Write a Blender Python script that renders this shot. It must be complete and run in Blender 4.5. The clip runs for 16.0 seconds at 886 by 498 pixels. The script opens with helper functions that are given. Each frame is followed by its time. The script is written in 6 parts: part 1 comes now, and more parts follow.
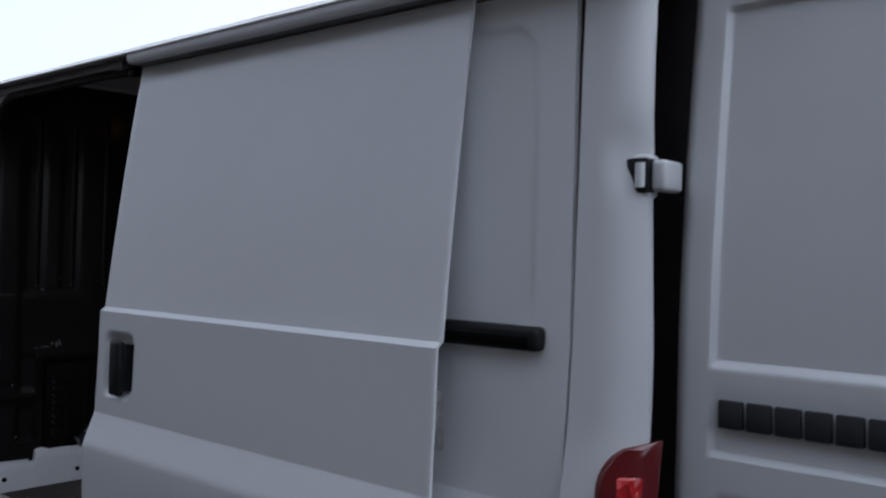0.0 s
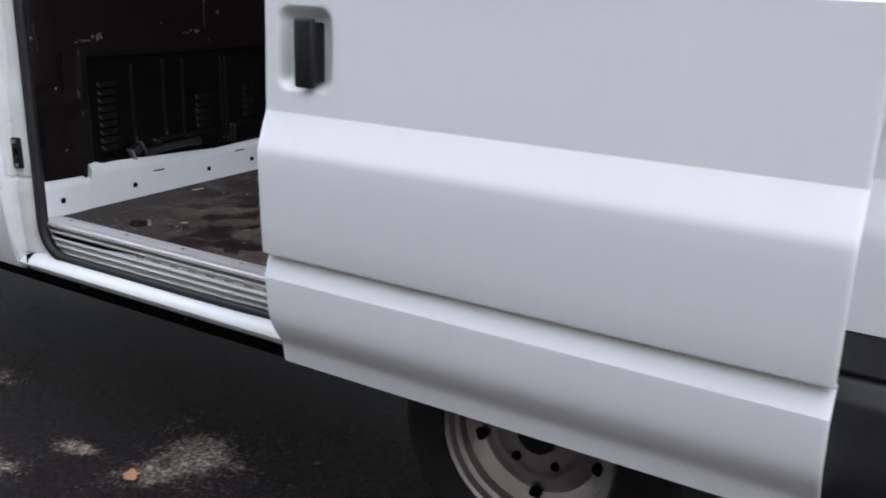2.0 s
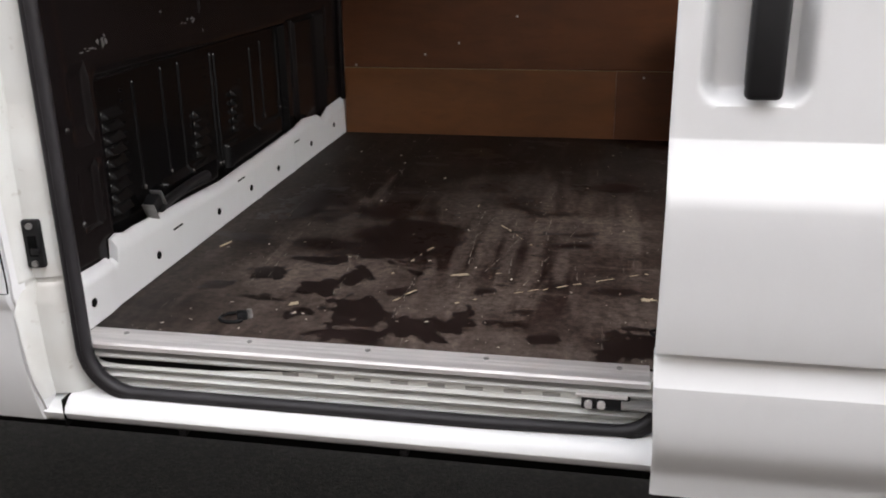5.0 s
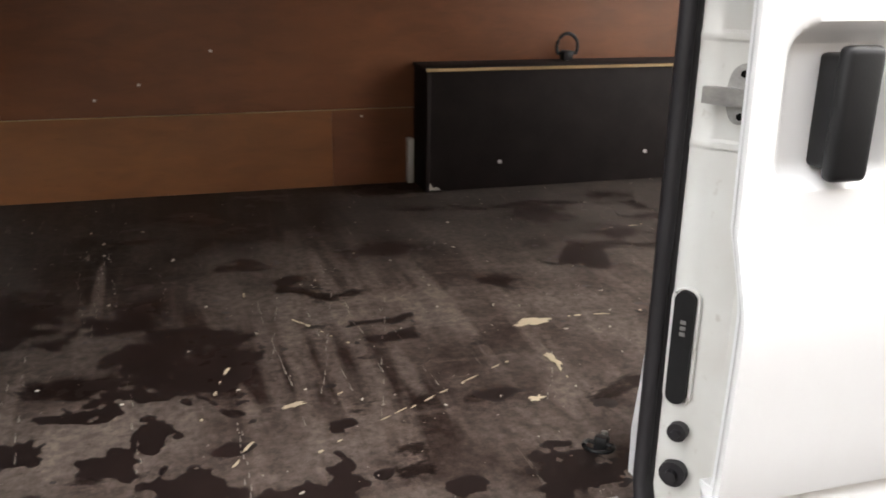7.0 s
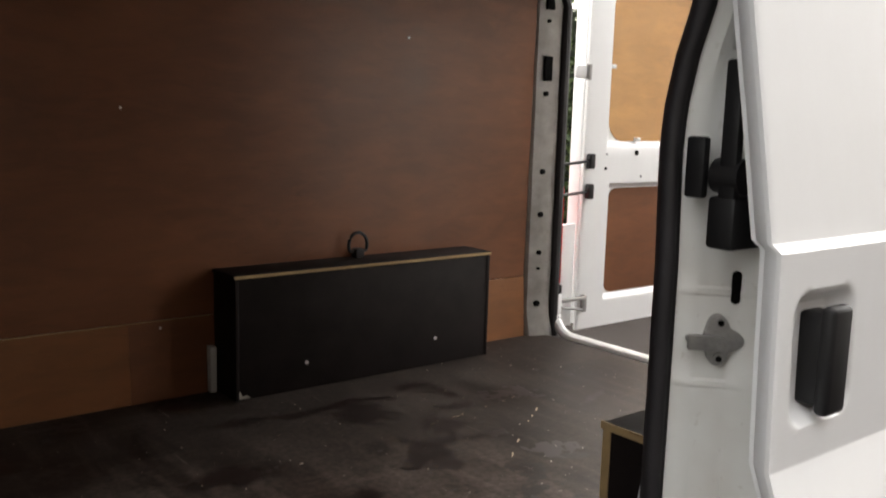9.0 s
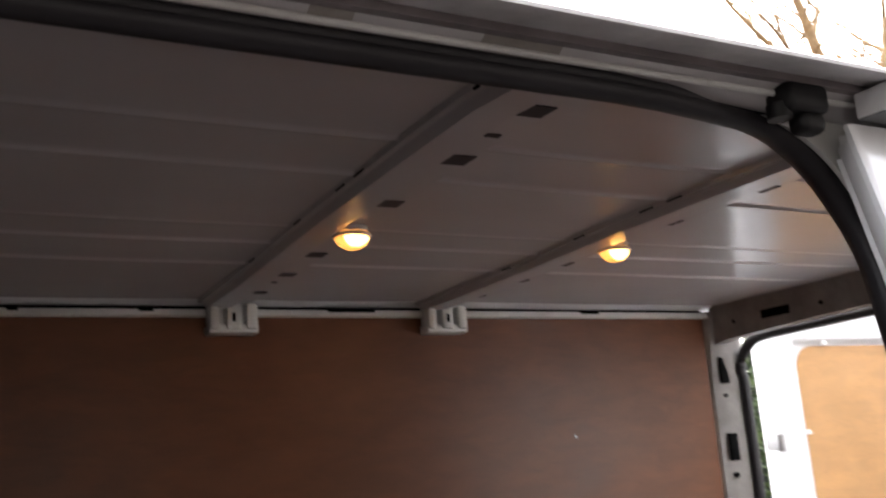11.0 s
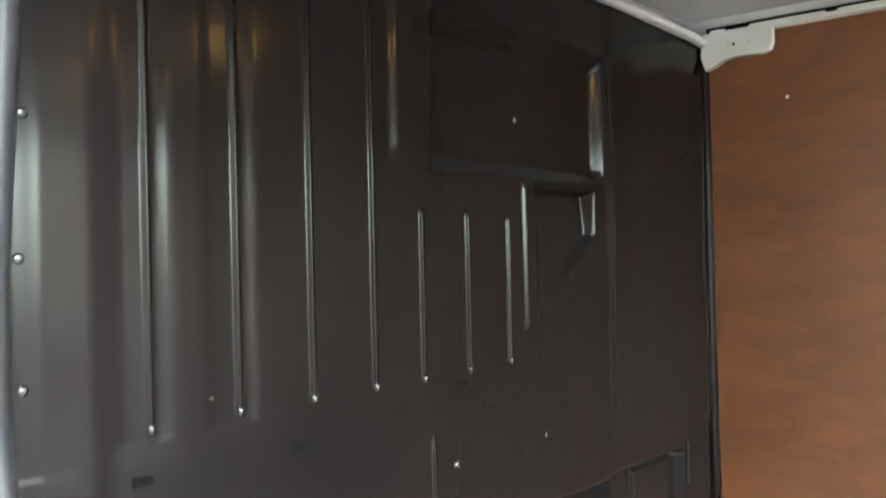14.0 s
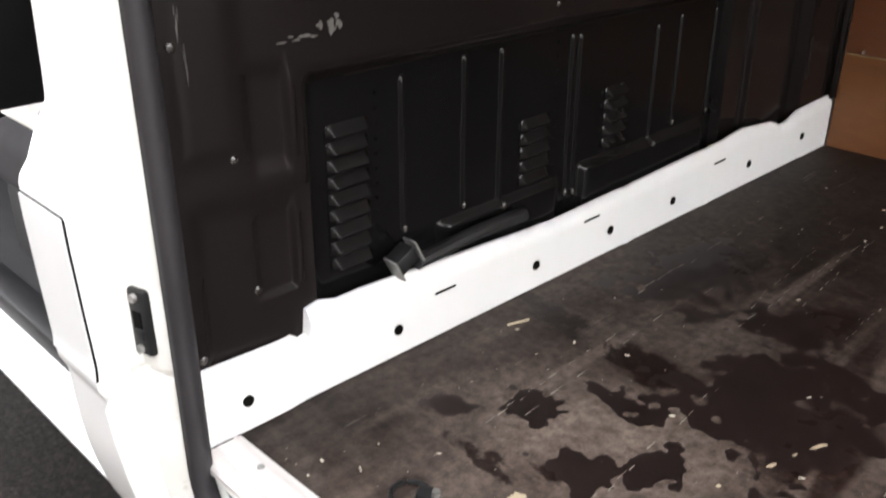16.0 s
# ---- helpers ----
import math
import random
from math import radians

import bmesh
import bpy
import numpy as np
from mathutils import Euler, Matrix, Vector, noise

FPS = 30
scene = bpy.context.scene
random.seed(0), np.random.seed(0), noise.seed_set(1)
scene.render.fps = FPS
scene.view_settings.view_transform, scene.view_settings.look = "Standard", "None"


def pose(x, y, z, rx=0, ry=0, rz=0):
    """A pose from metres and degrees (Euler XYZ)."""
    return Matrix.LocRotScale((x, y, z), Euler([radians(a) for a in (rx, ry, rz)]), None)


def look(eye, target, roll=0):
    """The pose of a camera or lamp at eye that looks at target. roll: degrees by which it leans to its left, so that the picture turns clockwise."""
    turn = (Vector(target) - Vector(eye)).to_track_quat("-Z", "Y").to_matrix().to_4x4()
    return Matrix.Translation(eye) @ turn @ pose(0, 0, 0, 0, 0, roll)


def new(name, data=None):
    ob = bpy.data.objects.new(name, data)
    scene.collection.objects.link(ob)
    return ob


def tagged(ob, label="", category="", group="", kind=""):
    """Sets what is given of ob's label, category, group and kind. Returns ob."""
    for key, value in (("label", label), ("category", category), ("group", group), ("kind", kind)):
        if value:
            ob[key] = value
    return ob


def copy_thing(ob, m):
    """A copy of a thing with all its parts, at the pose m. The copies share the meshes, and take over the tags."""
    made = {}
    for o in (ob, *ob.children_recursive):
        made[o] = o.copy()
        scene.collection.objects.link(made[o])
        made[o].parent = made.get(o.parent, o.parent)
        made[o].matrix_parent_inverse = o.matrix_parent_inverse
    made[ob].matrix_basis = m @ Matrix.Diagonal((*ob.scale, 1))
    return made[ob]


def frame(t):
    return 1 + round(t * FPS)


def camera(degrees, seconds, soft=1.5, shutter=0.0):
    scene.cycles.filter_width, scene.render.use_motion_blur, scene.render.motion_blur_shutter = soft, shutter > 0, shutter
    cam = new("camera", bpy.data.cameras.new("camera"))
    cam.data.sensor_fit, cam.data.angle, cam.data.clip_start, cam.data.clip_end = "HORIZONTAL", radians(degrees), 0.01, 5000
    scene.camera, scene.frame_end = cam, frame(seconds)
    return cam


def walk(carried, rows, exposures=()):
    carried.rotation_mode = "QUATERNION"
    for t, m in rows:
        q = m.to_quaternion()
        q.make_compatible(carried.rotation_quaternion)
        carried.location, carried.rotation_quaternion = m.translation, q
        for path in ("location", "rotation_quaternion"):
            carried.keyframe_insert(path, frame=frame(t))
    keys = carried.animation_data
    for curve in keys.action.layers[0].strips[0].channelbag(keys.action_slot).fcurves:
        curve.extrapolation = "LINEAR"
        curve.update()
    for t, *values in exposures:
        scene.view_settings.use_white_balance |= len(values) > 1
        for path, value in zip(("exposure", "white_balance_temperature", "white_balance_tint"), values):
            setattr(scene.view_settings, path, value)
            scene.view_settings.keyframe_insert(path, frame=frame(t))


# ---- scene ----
cam = camera(52.0, 16.0, soft=1.8, shutter=0.25)
PATH = [
    (0, (3.222, -1.234, 1.477), (1.908, 0.273, 1.497), 1.5),
    (0.5, (3.016, -1.311, 1.435), (1.725, 0.209, 1.286), 2.1),
    (1, (2.771, -1.322, 1.399), (1.542, 0.218, 1.055), 2.6),
    (1.5, (2.58, -1.36, 1.368), (1.464, 0.22, 0.864), 2.6),
    (2, (2.328, -1.457, 1.349), (1.325, 0.17, 0.759), 1.5),
    (2.5, (2.109, -1.511, 1.335), (1.101, 0.108, 0.736), 1.2),
    (3, (1.831, -1.512, 1.363), (0.837, 0.123, 0.781), 0.4),
    (3.2, (1.738, -1.511, 1.366), (0.783, 0.147, 0.785), 0.3),
    (5.5, (0.76, -1.177, 1.331), (0.634, 0.695, 0.641), -0.3),
    (6, (0.606, -1.096, 1.353), (0.712, 0.806, 0.742), 0.9),
    (6.5, (0.542, -0.986, 1.345), (0.831, 0.898, 0.74), 1.7),
    (7, (0.487, -0.802, 1.343), (1.047, 1.005, 0.695), 1.1),
    (7.5, (0.403, -0.68, 1.342), (1.27, 0.999, 0.687), 1.6),
    (8, (0.24, -0.618, 1.359), (1.352, 0.93, 0.752), 2.3),
    (8.2, (0.183, -0.616, 1.371), (1.354, 0.911, 0.824), 2.6),
    (10.3, (0.073, -0.553, 1.639), (1.321, 1.007, 1.74), -1.9),
    (10.5, (0.099, -0.543, 1.647), (1.3, 1.046, 1.828), -3.0),
    (11, (0.234, -0.501, 1.674), (1.146, 1.223, 2.115), -4.2),
    (11.5, (0.387, -0.498, 1.7), (0.865, 1.358, 2.272), -3.7),
    (12, (0.447, -0.51, 1.678), (0.535, 1.407, 2.242), -4.2),
    (12.5, (0.58, -0.515, 1.659), (0.217, 1.396, 2.127), -1.1),
    (13, (0.745, -0.46, 1.605), (-0.102, 1.291, 2.07), -0.5),
    (13.5, (0.917, -0.371, 1.583), (-0.235, 1.254, 1.768), -0.3),
    (14, (0.946, -0.34, 1.538), (-0.331, 1.199, 1.553), -1.3),
    (14.5, (0.945, -0.338, 1.489), (-0.409, 1.119, 1.284), -1.3),
    (15, (0.929, -0.332, 1.439), (-0.419, 1.074, 0.986), -1.7),
    (15.5, (0.92, -0.335, 1.403), (-0.4, 1.018, 0.749), -1.1),
    (16, (0.902, -0.346, 1.355), (-0.399, 0.914, 0.505), -0.0),
]
EXPOSURES = [(0.0, 1.0, 5650, 11), (0.5, 1.92, 5650, 11), (1.0, 2.3, 5700, 11), (1.5, 2.6, 5900, 11), (3.0, 3.05, 6400, 12), (5.5, 3.3, 6900, 12), (6.0, 3.3, 6900, 11), (6.5, 3.6, 7000, 10), (7.0, 4.0, 7100, 10), (7.5, 4.05, 7300, 10), (8.2, 3.35, 7300, 10),
             (10.3, 2.85, 7000, 11), (11.0, 3.65, 6700, 13), (11.5, 3.85, 6600, 11), (12.0, 4.15, 6200, 7), (12.5, 5.9, 6000, 2), (13.0, 6.15, 6000, -4), (13.5, 6.4, 6050, -10), (14.0, 6.4, 6200, -8), (14.5, 5.95, 7000, 4), (15.0, 5.2, 7000, 8), (16.0, 4.35, 6900, 10)]
walk(cam, [(t, look(eye, target, roll)) for t, eye, target, roll in PATH], EXPOSURES)

# ---- world and light ----
world = bpy.data.worlds.new("overcast_sky")
scene.world = world
world.use_nodes = True
wn = world.node_tree
sky = wn.nodes.new("ShaderNodeTexSky")
sky.sky_type = "NISHITA"
sky.sun_disc = False
sky.sun_elevation, sky.sun_rotation = radians(53), radians(34)
sky.dust_density, sky.ozone_density = 4.0, 1.0
overcast = wn.nodes.new("ShaderNodeHueSaturation")
overcast.inputs["Saturation"].default_value = 0.22
wn.links.new(sky.outputs[0], overcast.inputs["Color"])
wn.links.new(overcast.outputs[0], wn.nodes["Background"].inputs[0])
wn.nodes["Background"].inputs[1].default_value = 0.15
sun_data = bpy.data.lights.new("sun", "SUN")
sun_data.energy, sun_data.angle, sun_data.color = 0.5, radians(70), (1.0, 0.98, 0.95)
sun = new("sun", sun_data)
sun.matrix_world = look((3.4, 5.0, 8.0), (0, 0, 0))

# ---- materials ----
def material(name, colour, rough=0.5, metal=0.0, coat=0.0):
    m = bpy.data.materials.new(name)
    m.use_nodes = True
    b = m.node_tree.nodes["Principled BSDF"]
    b.inputs["Base Color"].default_value = (*colour, 1)
    b.inputs["Roughness"].default_value = rough
    b.inputs["Metallic"].default_value = metal
    b.inputs["Coat Weight"].default_value = coat
    b.inputs["Coat Roughness"].default_value = 0.06
    return m


def node(m, kind, **inputs):
    n = m.node_tree.nodes.new(kind)
    for key, value in inputs.items():
        n.inputs[key.replace("_", " ")].default_value = value
    return n


def link(m, a, b):
    m.node_tree.links.new(a, b)


def coords(m, scale=(1, 1, 1)):
    c = m.node_tree.nodes.new("ShaderNodeNewGeometry")
    n = m.node_tree.nodes.new("ShaderNodeMapping")
    n.inputs["Scale"].default_value = scale
    link(m, c.outputs["Position"], n.inputs["Vector"])
    return n.outputs[0]


def spot_field(m, spots):
    """One inside the middle of the nearest round spot (x, y, half width, half depth), falling to nought at its rim and below outside."""
    field = None
    for x, y, rx, ry in spots:
        n = m.node_tree.nodes.new("ShaderNodeMapping")
        n.vector_type = "TEXTURE"
        n.inputs["Location"].default_value = (x, y, 0)
        n.inputs["Scale"].default_value = (rx, ry, 1e6)
        link(m, coords(m), n.inputs["Vector"])
        size = m.node_tree.nodes.new("ShaderNodeVectorMath")
        size.operation = "LENGTH"
        link(m, n.outputs[0], size.inputs[0])
        inside = m.node_tree.nodes.new("ShaderNodeMath")
        inside.operation, inside.inputs[0].default_value = "SUBTRACT", 1.0
        link(m, size.outputs["Value"], inside.inputs[1])
        field = inside.outputs[0] if field is None else combined(m, "MAXIMUM", field, inside.outputs[0])
    return field


def combined(m, how, a, b):
    n = m.node_tree.nodes.new("ShaderNodeMath")
    n.operation = how
    for value, socket in ((a, n.inputs[0]), (b, n.inputs[1])):
        if isinstance(value, (int, float)):
            socket.default_value = value
        else:
            link(m, value, socket)
    return n.outputs[0]


def noise_tex(m, scale, detail=4.0, rough=0.55, stretch=(1, 1, 1), distortion=0.0):
    n = node(m, "ShaderNodeTexNoise", Scale=scale, Detail=detail, Roughness=rough, Distortion=distortion)
    link(m, coords(m, stretch), n.inputs["Vector"])
    return n.outputs["Fac"]


def ramp(m, fac, stops):
    n = m.node_tree.nodes.new("ShaderNodeValToRGB")
    while len(n.color_ramp.elements) < len(stops):
        n.color_ramp.elements.new(0.5)
    for e, (at, c) in zip(n.color_ramp.elements, stops):
        e.position, e.color = at, (*c, 1) if len(c) == 3 else c
    link(m, fac, n.inputs["Fac"])
    return n.outputs["Color"]


def mixed(m, fac, a, b, how="MIX"):
    n = m.node_tree.nodes.new("ShaderNodeMix")
    n.data_type, n.blend_type = "RGBA", how
    for value, socket in ((fac, n.inputs[0]), (a, n.inputs[6]), (b, n.inputs[7])):
        if isinstance(value, (int, float)):
            socket.default_value = value
        elif isinstance(value, tuple):
            socket.default_value = (*value, 1)
        else:
            link(m, value, socket)
    return n.outputs[2]


def bsdf(m):
    return m.node_tree.nodes["Principled BSDF"]


def bump(m, height, strength=0.3, distance=0.002):
    n = node(m, "ShaderNodeBump", Strength=strength, Distance=distance)
    link(m, height, n.inputs["Height"])
    link(m, n.outputs["Normal"], bsdf(m).inputs["Normal"])


def grey(v):
    return (v, v, v)


def make_white_paint():
    m = material("white_paint", (0.76, 0.77, 0.78), 0.3, 0.0, 0.5)
    dirt = noise_tex(m, 2.2, 2.0, 0.45, (1, 1, 2.0))
    c = ramp(m, dirt, [(0.0, (0.735, 0.745, 0.755)), (1.0, (0.795, 0.805, 0.815))])
    film = ramp(m, noise_tex(m, 40.0, 3.0, 0.5, (1, 1, 0.35)), [(0.2, grey(0)), (0.9, grey(0.08))])
    link(m, mixed(m, film, c, (0.55, 0.53, 0.50)), bsdf(m).inputs["Base Color"])
    link(m, ramp(m, dirt, [(0.0, grey(0.26)), (1.0, grey(0.36))]), bsdf(m).inputs["Roughness"])
    bump(m, noise_tex(m, 2.2, 2.0), 0.04, 0.01)
    return m


def make_bare_white():
    m = material("jamb_white_paint", (0.7, 0.71, 0.69), 0.36)
    dirt = noise_tex(m, 7.0, 3.0, 0.5)
    c = ramp(m, dirt, [(0.3, (0.62, 0.61, 0.58)), (0.55, (0.70, 0.71, 0.69)), (0.8, (0.73, 0.74, 0.73))])
    specks = ramp(m, noise_tex(m, 55.0, 2.0, 0.5), [(0.66, grey(0)), (0.76, grey(0.35))])
    link(m, mixed(m, specks, c, (0.36, 0.32, 0.27)), bsdf(m).inputs["Base Color"])
    return m


def make_ceiling_paint():
    m = material("ceiling_grey_paint", (0.5, 0.49, 0.48), 0.2)
    dirt = noise_tex(m, 1.8, 2.0, 0.4)
    link(m, ramp(m, dirt, [(0.25, (0.53, 0.52, 0.525)), (0.75, (0.60, 0.59, 0.595))]), bsdf(m).inputs["Base Color"])
    link(m, ramp(m, noise_tex(m, 3.0, 2.0, 0.4), [(0.3, grey(0.25)), (0.75, grey(0.19))]), bsdf(m).inputs["Roughness"])
    bump(m, noise_tex(m, 7.0, 2.0), 0.10, 0.01)
    return m


def make_bulkhead_paint(name, low, high, gloss):
    m = material(name, high, 0.2)
    d = noise_tex(m, 3.0, 2.0, 0.4, (1, 1, 0.6))
    paint = ramp(m, d, [(0.25, low), (0.75, high)])
    # upward-facing surfaces blend towards one dark grey, broken up by noise
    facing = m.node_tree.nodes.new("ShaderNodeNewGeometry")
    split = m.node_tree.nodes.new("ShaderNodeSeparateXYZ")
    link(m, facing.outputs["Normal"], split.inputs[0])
    up_facing = mixed(m, 1.0, ramp(m, split.outputs["Z"], [(0.28, grey(0)), (0.65, grey(1))]), ramp(m, noise_tex(m, 30.0, 4.0, 0.6), [(0.3, grey(0.45)), (0.7, grey(1))]), "MULTIPLY")
    link(m, mixed(m, up_facing, paint, (0.012, 0.0115, 0.0115)), bsdf(m).inputs["Base Color"])
    link(m, ramp(m, noise_tex(m, 5.0, 2.0, 0.4), [(0.3, grey(0.15)), (0.75, grey(0.22))]), bsdf(m).inputs["Roughness"])
    bsdf(m).inputs["Specular IOR Level"].default_value = gloss
    bump(m, noise_tex(m, 2.6, 2.0, 0.4), 0.10, 0.02)
    return m


def make_ply(name, dark, light, rough=0.42):
    """Rotary-cut veneer: long soft bands, fine pores, and a little murk."""
    m = material(name, light, rough)
    bands = noise_tex(m, 2.4, 4.0, 0.55, (1.0, 2.4, 2.4), 0.7)
    grain = noise_tex(m, 5.0, 6.0, 0.6, (1.3, 4.5, 4.5), 0.6)
    broad = noise_tex(m, 1.5, 3.0, 0.55, (1.2, 1, 1.2), 0.3)
    c = mixed(m, 0.5, ramp(m, bands, [(0.25, dark), (0.75, light)]), ramp(m, broad, [(0.3, dark), (0.7, light)]))
    glow = ramp(m, grain, [(0.40, grey(0)), (0.75, grey(0.40))])
    c = mixed(m, glow, c, tuple(v * f for v, f in zip(light, (1.35, 1.28, 1.15))))
    pores = ramp(m, noise_tex(m, 20.0, 5.0, 0.65, (0.9, 5, 5)), [(0.58, grey(0)), (0.78, grey(0.30))])
    c = mixed(m, pores, c, tuple(v * 0.6 for v in dark))
    murk = ramp(m, noise_tex(m, 1.9, 3.0, 0.5, (1, 2, 1.3), 0.3), [(0.45, grey(0)), (0.8, grey(0.35))])
    link(m, mixed(m, murk, c, tuple(v * 0.65 for v in dark)), bsdf(m).inputs["Base Color"])
    link(m, ramp(m, grain, [(0.3, grey(rough - 0.06)), (0.7, grey(rough + 0.1))]), bsdf(m).inputs["Roughness"])
    bsdf(m).inputs["Specular IOR Level"].default_value = 0.40
    bump(m, grain, 0.10, 0.001)
    return m


def make_floor_board():
    m = material("dark_film_faced_ply", (0.03, 0.022, 0.018), 0.5)
    dust = noise_tex(m, 2.6, 10.0, 0.68, (1, 1, 1), 0.25)
    streak = noise_tex(m, 3.0, 4.0, 0.5, (6.0, 0.8, 1), 0.5)
    cross = noise_tex(m, 3.0, 5.0, 0.58, (0.9, 4.5, 1), 0.6)
    base = ramp(m, dust, [(0.36, (0.024, 0.015, 0.013)), (0.45, (0.062, 0.050, 0.044)), (0.54, (0.105, 0.091, 0.081)), (0.70, (0.17, 0.152, 0.135))])
    c = mixed(m, ramp(m, streak, [(0.49, grey(0)), (0.70, grey(0.65))]), base, (0.19, 0.168, 0.148))
    c = mixed(m, ramp(m, cross, [(0.54, grey(0)), (0.70, grey(0.5))]), c, (0.155, 0.137, 0.12))
    grid_x = node(m, "ShaderNodeTexWave", Scale=95.0)
    grid_y = node(m, "ShaderNodeTexWave", Scale=95.0)
    grid_y.bands_direction = "Y"
    for w in (grid_x, grid_y):
        link(m, coords(m), w.inputs["Vector"])
    weave = mixed(m, 1.0, grid_x.outputs["Color"], grid_y.outputs["Color"], "MULTIPLY")
    worn = ramp(m, noise_tex(m, 3.4, 3.0, 0.5), [(0.50, grey(0)), (0.62, grey(0.6))])
    c = mixed(m, worn, c, mixed(m, 1.0, c, ramp(m, weave, [(0.0, grey(0.8)), (0.6, grey(1.35))]), "MULTIPLY"))
    # light falloff from the side door painted in: paler near it, darker beyond
    door_falloff = combined(m, "ADD", spot_field(m, [(0.88, 0.44, 1.0, 0.95)]), combined(m, "MULTIPLY", noise_tex(m, 2.2, 5.0, 0.6), 0.9))
    c = mixed(m, 1.0, c, ramp(m, door_falloff, [(0.35, grey(0.34)), (0.62, grey(0.62)), (1.0, grey(1.2))]), "MULTIPLY")
    # dusty smears where loads were dragged in
    dragged = combined(m, "ADD", spot_field(m, [(0.628, 0.70, 0.024, 0.26), (0.680, 0.74, 0.022, 0.24), (0.735, 0.75, 0.022, 0.26), (0.797, 0.86, 0.026, 0.46), (0.86, 0.62, 0.02, 0.25), (0.21, 0.57, 0.016, 0.2), (0.135, 1.0, 0.014, 0.22), (0.32, 1.08, 0.016, 0.24), (0.42, 0.5, 0.016, 0.2)]),
                       combined(m, "MULTIPLY", noise_tex(m, 9.0, 5.0, 0.6, (1.5, 0.5, 1)), 1.1))
    c = mixed(m, ramp(m, dragged, [(0.55, grey(0)), (1.15, grey(0.5))]), c, (0.19, 0.168, 0.15))
    damp = ramp(m, noise_tex(m, 4.2, 8.0, 0.62, (1, 1.5, 1), 0.2), [(0.60, grey(0)), (0.63, grey(0.9))])
    c = mixed(m, damp, c, (0.014, 0.0085, 0.0075))
    fine = ramp(m, noise_tex(m, 60.0, 6.0, 0.75), [(0.35, grey(0.55)), (0.65, grey(1.35))])
    c = mixed(m, 1.0, mixed(m, 1.0, c, fine, "MULTIPLY"), (0.86, 0.765, 0.74), "MULTIPLY")
    scratch = ramp(m, noise_tex(m, 16.0, 6.0, 0.65, (2.6, 0.16, 1), 0.2), [(0.66, grey(0)), (0.70, grey(0.6))])
    c = mixed(m, scratch, c, (0.20, 0.175, 0.15))
    link(m, c, bsdf(m).inputs["Base Color"])
    link(m, mixed(m, damp, ramp(m, dust, [(0.3, grey(0.42)), (0.7, grey(0.66))]), grey(0.34)), bsdf(m).inputs["Roughness"])
    bsdf(m).inputs["Specular IOR Level"].default_value = 0.13
    mesh_grid = node(m, "ShaderNodeTexVoronoi", Scale=240.0)
    link(m, coords(m), mesh_grid.inputs["Vector"])
    bump(m, mesh_grid.outputs["Distance"], 0.15, 0.001)
    return m


def make_asphalt():
    m = material("wet_asphalt", (0.03, 0.028, 0.027), 0.6)
    # pale gravelly patches where the top coat has gone, and the damp smooth coat round them
    bare = spot_field(m, [(-0.50, 0.09, 0.30, 0.10), (0.26, -0.05, 0.16, 0.06), (0.62, 0.13, 0.34, 0.24), (0.10, -0.26, 0.24, 0.10), (0.87, 0.27, 0.05, 0.03), (-0.95, -0.25, 0.3, 0.2), (1.5, -0.45, 0.3, 0.14)])
    patch = combined(m, "ADD", combined(m, "MULTIPLY", noise_tex(m, 2.9, 10.0, 0.70, (1, 1, 1), 0.15), 0.85), combined(m, "MULTIPLY", combined(m, "MAXIMUM", bare, -0.25), 0.20))
    stones = node(m, "ShaderNodeTexVoronoi", Scale=120.0)
    link(m, coords(m), stones.inputs["Vector"])
    shade = m.node_tree.nodes.new("ShaderNodeSeparateColor")
    link(m, stones.outputs["Color"], shade.inputs[0])
    wet = ramp(m, patch, [(0.47, (0.0085, 0.0062, 0.0062)), (0.54, (0.020, 0.0155, 0.0148)), (0.585, (0.092, 0.077, 0.064)), (0.63, (0.135, 0.114, 0.094))])
    pebbles = ramp(m, shade.outputs[0], [(0.0, grey(0.35)), (0.6, grey(0.9)), (1.0, grey(2.1))])
    c = mixed(m, 1.0, wet, pebbles, "MULTIPLY")
    loose = mixed(m, 1.0, ramp(m, shade.outputs[1], [(0.80, grey(0)), (0.86, grey(0.9))]), ramp(m, patch, [(0.44, grey(0)), (0.55, grey(1))]), "MULTIPLY")
    loose = mixed(m, 1.0, loose, ramp(m, stones.outputs["Distance"], [(0.35, grey(1)), (0.5, grey(0))]), "MULTIPLY")
    link(m, mixed(m, loose, c, (0.12, 0.108, 0.098)), bsdf(m).inputs["Base Color"])
    link(m, ramp(m, patch, [(0.45, grey(0.6)), (0.6, grey(0.9))]), bsdf(m).inputs["Roughness"])
    bsdf(m).inputs["Specular IOR Level"].default_value = 0.06
    bump(m, noise_tex(m, 130.0, 5.0, 0.75), 0.8, 0.004)
    return m


def make_metal(name, colour, rough, streak=60.0):
    m = material(name, colour, rough, 1.0)
    n = noise_tex(m, 4.0, 8.0, 0.65, (0.6, streak / 8, streak / 8))
    link(m, ramp(m, n, [(0.3, tuple(v * 0.62 for v in colour)), (0.65, colour)]), bsdf(m).inputs["Base Color"])
    link(m, ramp(m, n, [(0.3, grey(min(1, rough + 0.2))), (0.7, grey(rough))]), bsdf(m).inputs["Roughness"])
    return m


